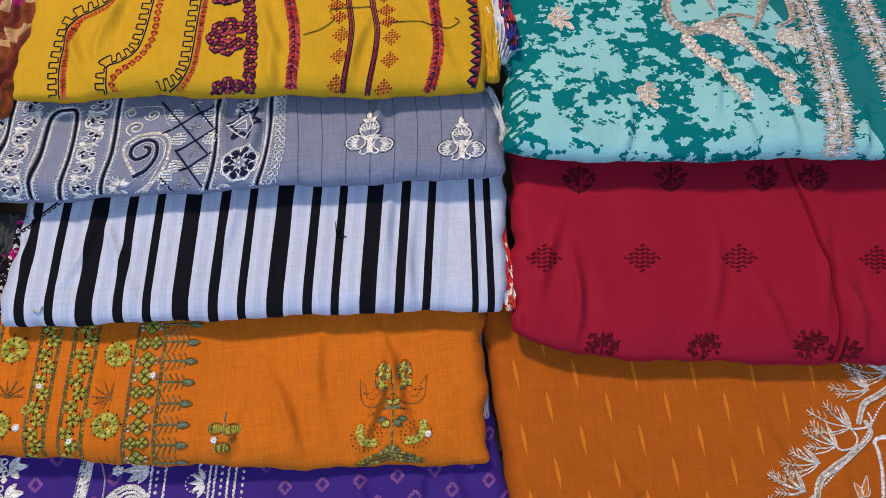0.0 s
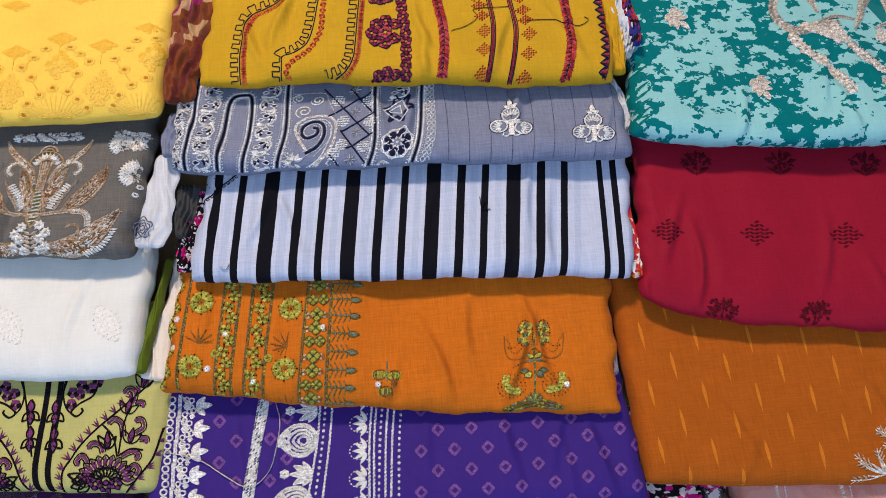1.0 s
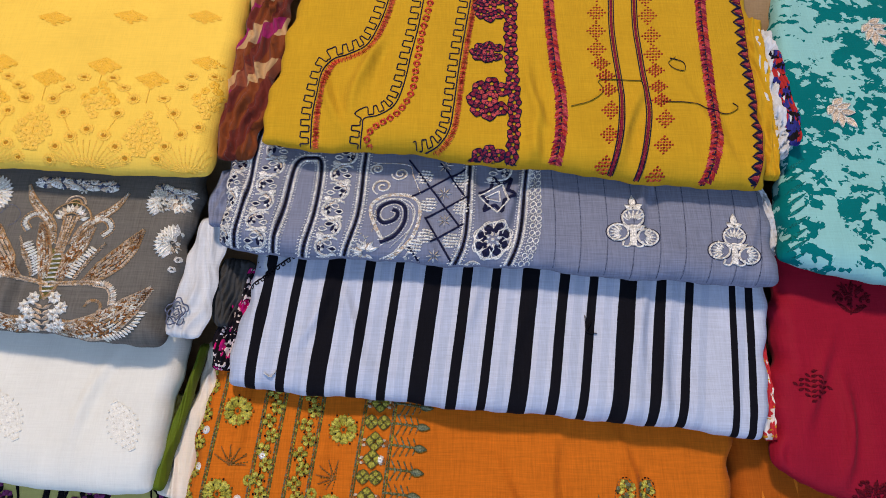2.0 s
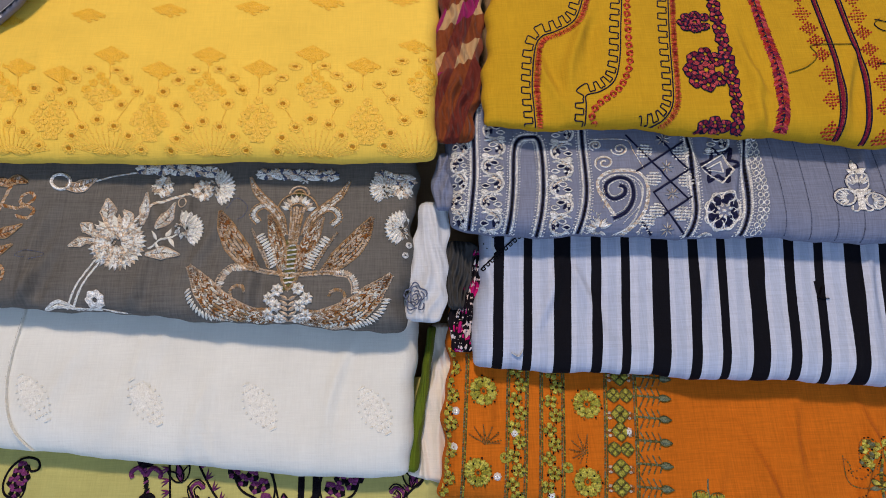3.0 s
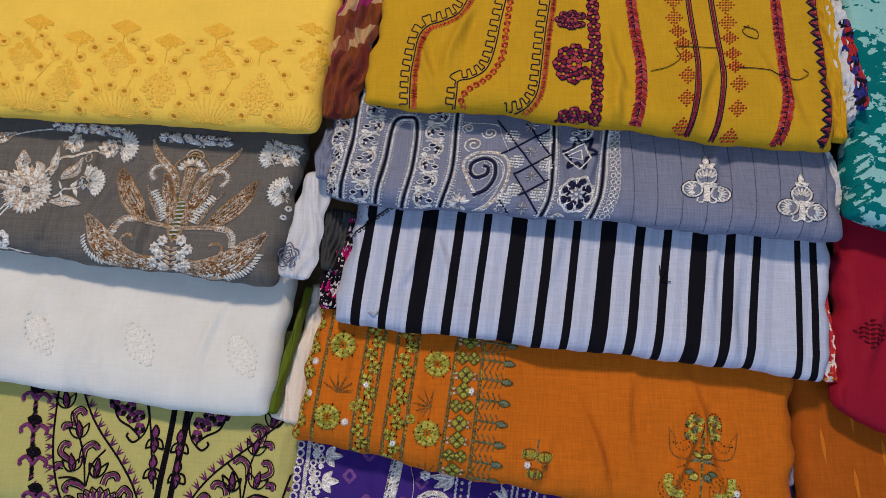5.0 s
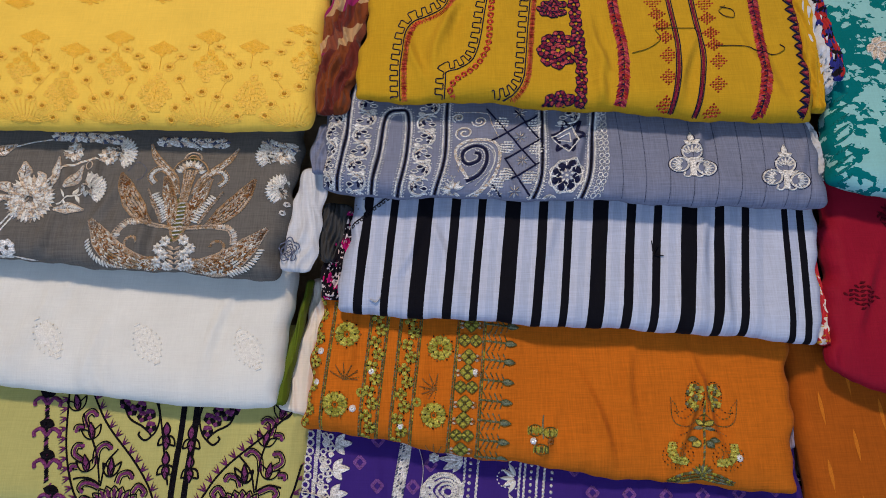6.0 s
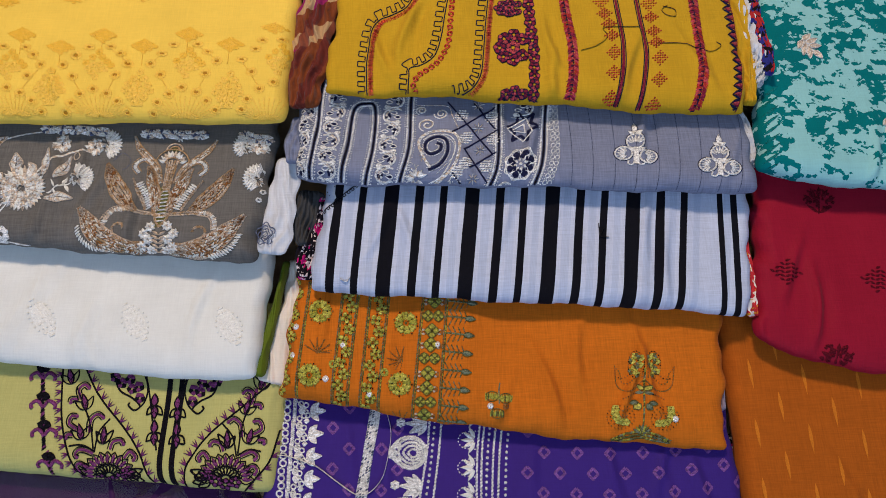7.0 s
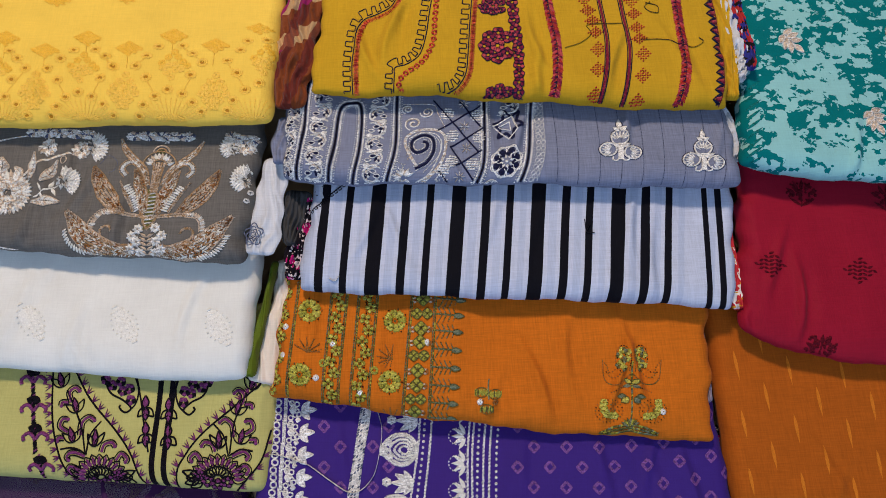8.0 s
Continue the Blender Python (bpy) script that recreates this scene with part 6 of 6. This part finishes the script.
# ---- scarves and linings that show at the sides ----
def wad(name, parent, pts, half, high, base, mat, label, seed=1, pleats=3.0, rough=0.35):
    """A bunched strip of thin cloth along a line, with pleats along it."""
    rng = np.random.RandomState(seed)
    q = evenly(curve_through(pts, 10), 0.0016)
    g, n = normals(q)
    hw = np.interp(np.linspace(0, 1, len(q)), np.linspace(0, 1, len(half)), half)
    T = np.linspace(-1, 1, 25)
    ph = rng.uniform(0, 6.28, 6)
    s = np.arange(len(q)) * 0.0016
    L = s[-1]
    ends = dome(np.minimum(s, L - s) / 0.004)
    verts, m = [], len(T)
    for sign in (1, -1):
        for i in range(len(q)):
            for t in T:
                tt = t + 0.12 * math.sin(s[i] * 140 + ph[0] + 2 * t) * (1 - t * t)
                arch = math.sqrt(max(1 - t * t, 0))
                z1 = pleats * math.pi * tt + ph[1] + 1.5 * math.sin(s[i] * 60 + ph[2])
                z2 = s[i] * 150 + 4 * t + ph[3] + math.sin(s[i] * 90 + 5 * t)
                fold = 0.8 + rough * (1 - 2 * abs(math.sin(z1))) + 0.7 * rough * (1 - 2 * abs(math.sin(z2)))
                p = q[i] + n[i] * hw[i] * t * (0.6 + 0.4 * ends[i]) * (1 + 0.16 * math.sin(s[i] * 190 + ph[4] + 2 * t) * math.sin(s[i] * 83 + ph[5]))
                verts.append((p[0], p[1], base - (p[1] - q[0][1]) * 0.31 + sign * high * arch * ends[i] * (fold if sign > 0 else 0.6)))
    faces, N = [], len(q) * m
    for i in range(len(q) - 1):
        for j in range(m - 1):
            a = i * m + j
            faces.append((a, a + m, a + m + 1, a + 1))
            faces.append((N + a, N + a + 1, N + a + m + 1, N + a + m))
    return mesh_object(name, verts, faces, [mat], parent, label)


wad("scarf", mustard, [(-0.1533, 0.100), (-0.1543, 0.13), (-0.1502, 0.17), (-0.1451, 0.23), (-0.1411, 0.29)], [0.012, 0.0185, 0.017, 0.015, 0.014], 0.013, -0.006, MAT["checked"], "bunched brown, beige and magenta checked scarf", 3, 2.2, 0.3)
wad("side_flap", blue, [(-0.1625, 0.054), (-0.1615, 0.075), (-0.1564, 0.096)], [0.0075, 0.009, 0.008], 0.008, -0.006, MAT["blue"], "turned slate-blue flap", 5, 1.5, 0.2)
net = wad("scarf", grey, [(-0.1785, -0.020), (-0.1765, 0.0), (-0.1725, 0.03), (-0.1700, 0.064)], [0.0115, 0.0135, 0.0115, 0.010], 0.006, 0.0, MAT["tissue"], "crumpled white net scarf with a grey printed rose", 7, 1.4, 0.22)
wad("lining", stripe, [(-0.1564, -0.012), (-0.1553, 0.01), (-0.1523, 0.036)], [0.006, 0.011, 0.011], 0.010, -0.012, MAT["charcoal"], "charcoal net lining", 9)
wad("scarf", stripe, [(-0.1533, -0.040), (-0.1513, -0.015), (-0.1441, 0.015), (-0.14, 0.03)], [0.008, 0.0095, 0.007, 0.005], 0.010, -0.008, MAT["pinkprint"], "black and magenta printed scarf", 11)
wad("lining", white, [(-0.1798, -0.122), (-0.1727, -0.09), (-0.1666, -0.055), (-0.1625, -0.02)], [0.014, 0.012, 0.011, 0.010], 0.012, -0.014, MAT["cream"], "cream cotton lining", 13, 1.2, 0.15)
wad("edging", white, [(-0.19, -0.115), (-0.1849, -0.09), (-0.1788, -0.055), (-0.1727, -0.022)], [0.0052, 0.0040, 0.003, 0.003], 0.009, -0.005, MAT["green"], "olive-green silk edging", 15, 0.6, 0.12)
wad("lining", mustard, [(0.2075, 0.094), (0.2099, 0.12), (0.2123, 0.16), (0.2162, 0.23)], [0.006, 0.008, 0.008, 0.008], 0.011, -0.004, MAT["mustard"], "plain mustard inner layer", 17, 1.2, 0.15)
wad("scarf", mustard, [(0.2152, 0.112), (0.22, 0.13), (0.22, 0.16), (0.222, 0.22)], [0.007, 0.011, 0.011, 0.010], 0.012, -0.012, MAT["tissue"], "crumpled white scarf edge", 19, 3.5, 0.4)
wad("scarf_border", mustard, [(0.2268, 0.120), (0.2287, 0.135), (0.2268, 0.165), (0.2268, 0.20)], [0.003, 0.0055, 0.005, 0.004], 0.008, -0.008, MAT["brightprint"], "multicoloured scarf border", 21, 2.0, 0.3)
wad("scarf", blue, [(0.2085, 0.045), (0.2114, 0.06), (0.2085, 0.08), (0.2035, 0.10)], [0.005, 0.008, 0.008, 0.007], 0.009, -0.014, MAT["tissue"], "frayed white scarf end", 23, 3.5, 0.45)
wad("lining", stripe, [(0.199, -0.077), (0.2, -0.04), (0.2, 0.0), (0.1985, 0.03)], [0.004, 0.0055, 0.006, 0.005], 0.010, -0.004, MAT["redprint"], "red and white printed lining", 25, 1.5, 0.2)
wad("lining", orange, [(0.1718, -0.149), (0.1728, -0.12), (0.1743, -0.085), (0.1743, -0.06)], [0.0035, 0.0045, 0.005, 0.005], 0.011, -0.012, MAT["lilac"], "lilac-grey net lining", 27, 1.5, 0.2)

# the printed rose on the white net


def print_curve(pts, w):
    q = evenly(curve_through(pts, 10), 0.0008)
    g, n = normals(q)
    v = []
    for s in (-1, 1):
        for p, k in zip(q, n):
            v.append((p[0] + s * k[0] * w, p[1] + s * k[1] * w, 0.0078 - 0.05 * abs(p[0] + 0.178) - 0.31 * (p[1] + 0.026)))
    c = len(q)
    return v, [(i, i + 1, c + i + 1, c + i) for i in range(c - 1)]


V, F = [], []
for k, r in enumerate((0.0085, 0.0062, 0.0042, 0.0022)):
    a = np.radians(np.linspace(0, 330, 30) + 70 * k)
    w = 1 + 0.16 * np.sin((5 - k % 2) * a + k)
    v, f = print_curve(np.stack([-0.1835 + r * np.cos(a) * 0.8 * w, -0.0035 + r * np.sin(a) * w], 1), 0.00045)
    F += [tuple(i + len(V) for i in q) for q in f]
    V += v
mesh_object("printed_rose", V, F, [CORDT], net, "grey printed rose outline")

# ---- the grey print that lies over the yellow cloth ----
NECK = Cloth([(-0.603, 0.150), (-0.5224, 0.163), (-0.4986, 0.1755), (-0.4747, 0.191), (-0.4586, 0.204), (-0.4446, 0.221), (-0.4318, 0.26)], (-0.603, 0.0), (-0.4338, 0.0), 0.12, thick=0.008, tilt=19, mid=-0.014, seed=41, fold=0.004, side=0.004, rough=0.5)
over = folded("folded_grey_print", NECK, MAT["greyprint"], "grey and rose printed cloth with a black and white piped edge")
CHART["neck"] = (NECK, (0, 0, 0, 0, 0, 0), (0, 0, 0, 0, 0, 0))
pipe = np.array([(-0.60, 0.155), (-0.52, 0.168), (-0.4963, 0.180), (-0.4726, 0.196), (-0.4576, 0.209), (-0.4460, 0.226), (-0.436, 0.26)])
m = Motif("neck")
q = evenly(curve_through(pipe, 10), 0.001)
m.ribbon(q, 3.0, MAT["tissue"], 0.8)
for i in range(2, len(q) - 2, 6):
    d = q[i + 1] - q[i]
    d = d / np.hypot(*d)
    m.stitch(q[i], np.array([d[0] * 0.6 - d[1] * 0.8, d[1] * 0.6 + d[0] * 0.8]), 6.0, 2.6, BLACK, 1.1)
m.done("piping", over, "black and white twisted piping")


# ---- clear plastic film round the two lowest packets ----
def film():
    m, nt, b = material("clear_film")
    nt.nodes.remove(b)
    vec, u, v = plane_coords(nt)
    gl = node(nt, "ShaderNodeBsdfGlossy", Roughness=0.06)
    tr = nt.nodes.new("ShaderNodeBsdfTransparent")
    fr = node(nt, "ShaderNodeFresnel", IOR=1.5)
    bump = node(nt, "ShaderNodeBump", Strength=0.9, Distance=0.003)
    nt.links.new(noise_tex(nt, vec, 55, 3, 0.6, (1.6, 0.5, 1)), bump.inputs["Height"])
    nt.links.new(bump.outputs[0], gl.inputs["Normal"])
    nt.links.new(bump.outputs[0], fr.inputs["Normal"])
    mx = nt.nodes.new("ShaderNodeMixShader")
    nt.links.new(maths(nt, "MULTIPLY_ADD", fr.outputs[0], 1.0, 0.08), mx.inputs[0])
    nt.links.new(tr.outputs[0], mx.inputs[1])
    nt.links.new(gl.outputs[0], mx.inputs[2])
    nt.links.new(mx.outputs[0], nt.nodes["Material Output"].inputs["Surface"])
    return m


FILM = film()
for cloth, thing in ((PLUM, plum), (PINK, pink), (MAGENTA, magenta)):
    skin = Cloth(list(zip(cloth.eu, cloth.ev - 0.003)), (cloth.left[0] - 0.004, cloth.left[1]), (cloth.right[0] + 0.003, cloth.right[1]), cloth.depth, cloth.thick + 0.006, math.degrees(math.atan(cloth.tan)), cloth.mid, 3.2, 77)
    f = skin.build("plastic_film", FILM, thing, "clear crinkled plastic film")
    f.visible_shadow = False
CHART["pink"] = (PINK, (0.145, 0.22, -0.04, 0, 0, 0), (-0.024, -0.02, -0.22, 0, 0, 0))
m = Motif("pink", 1)
for x in (1180, 1290, 1400, 1500):
    m.row([(x, 890), (x + 8, 1000)], 2.0, 4.0, 1.6, [SILVER, BEIGE], 60)
    m.row([(x + 14, 890), (x + 22, 1000)], 2.0, 2.0, 1.2, SILVER, 0)
for x, y in ((1440, 905), (1470, 930), (1445, 950), (1550, 910), (1545, 940)):
    m.fan(x, y, 12, [RED, RED, TEALT], 5, x)
m.done("ribbon_border", pink, "silver ribbons and red sprigs")
CHART["plum"] = (PLUM, (-0.042, 0.23, 0, 0, 0, 0), (-0.02, -0.006, -0.236, 0, 0, 0))
m = Motif("plum", 1)
for x, y in ((70, 900), (138, 895), (300, 905), (400, 915), (220, 930)):
    m.ring(x, y, 14, 1.6, SILVER)
    m.ring(x, y, 8, 1.0, GOLD)
m.done("ring_print", plum, "silver and gold ring print")
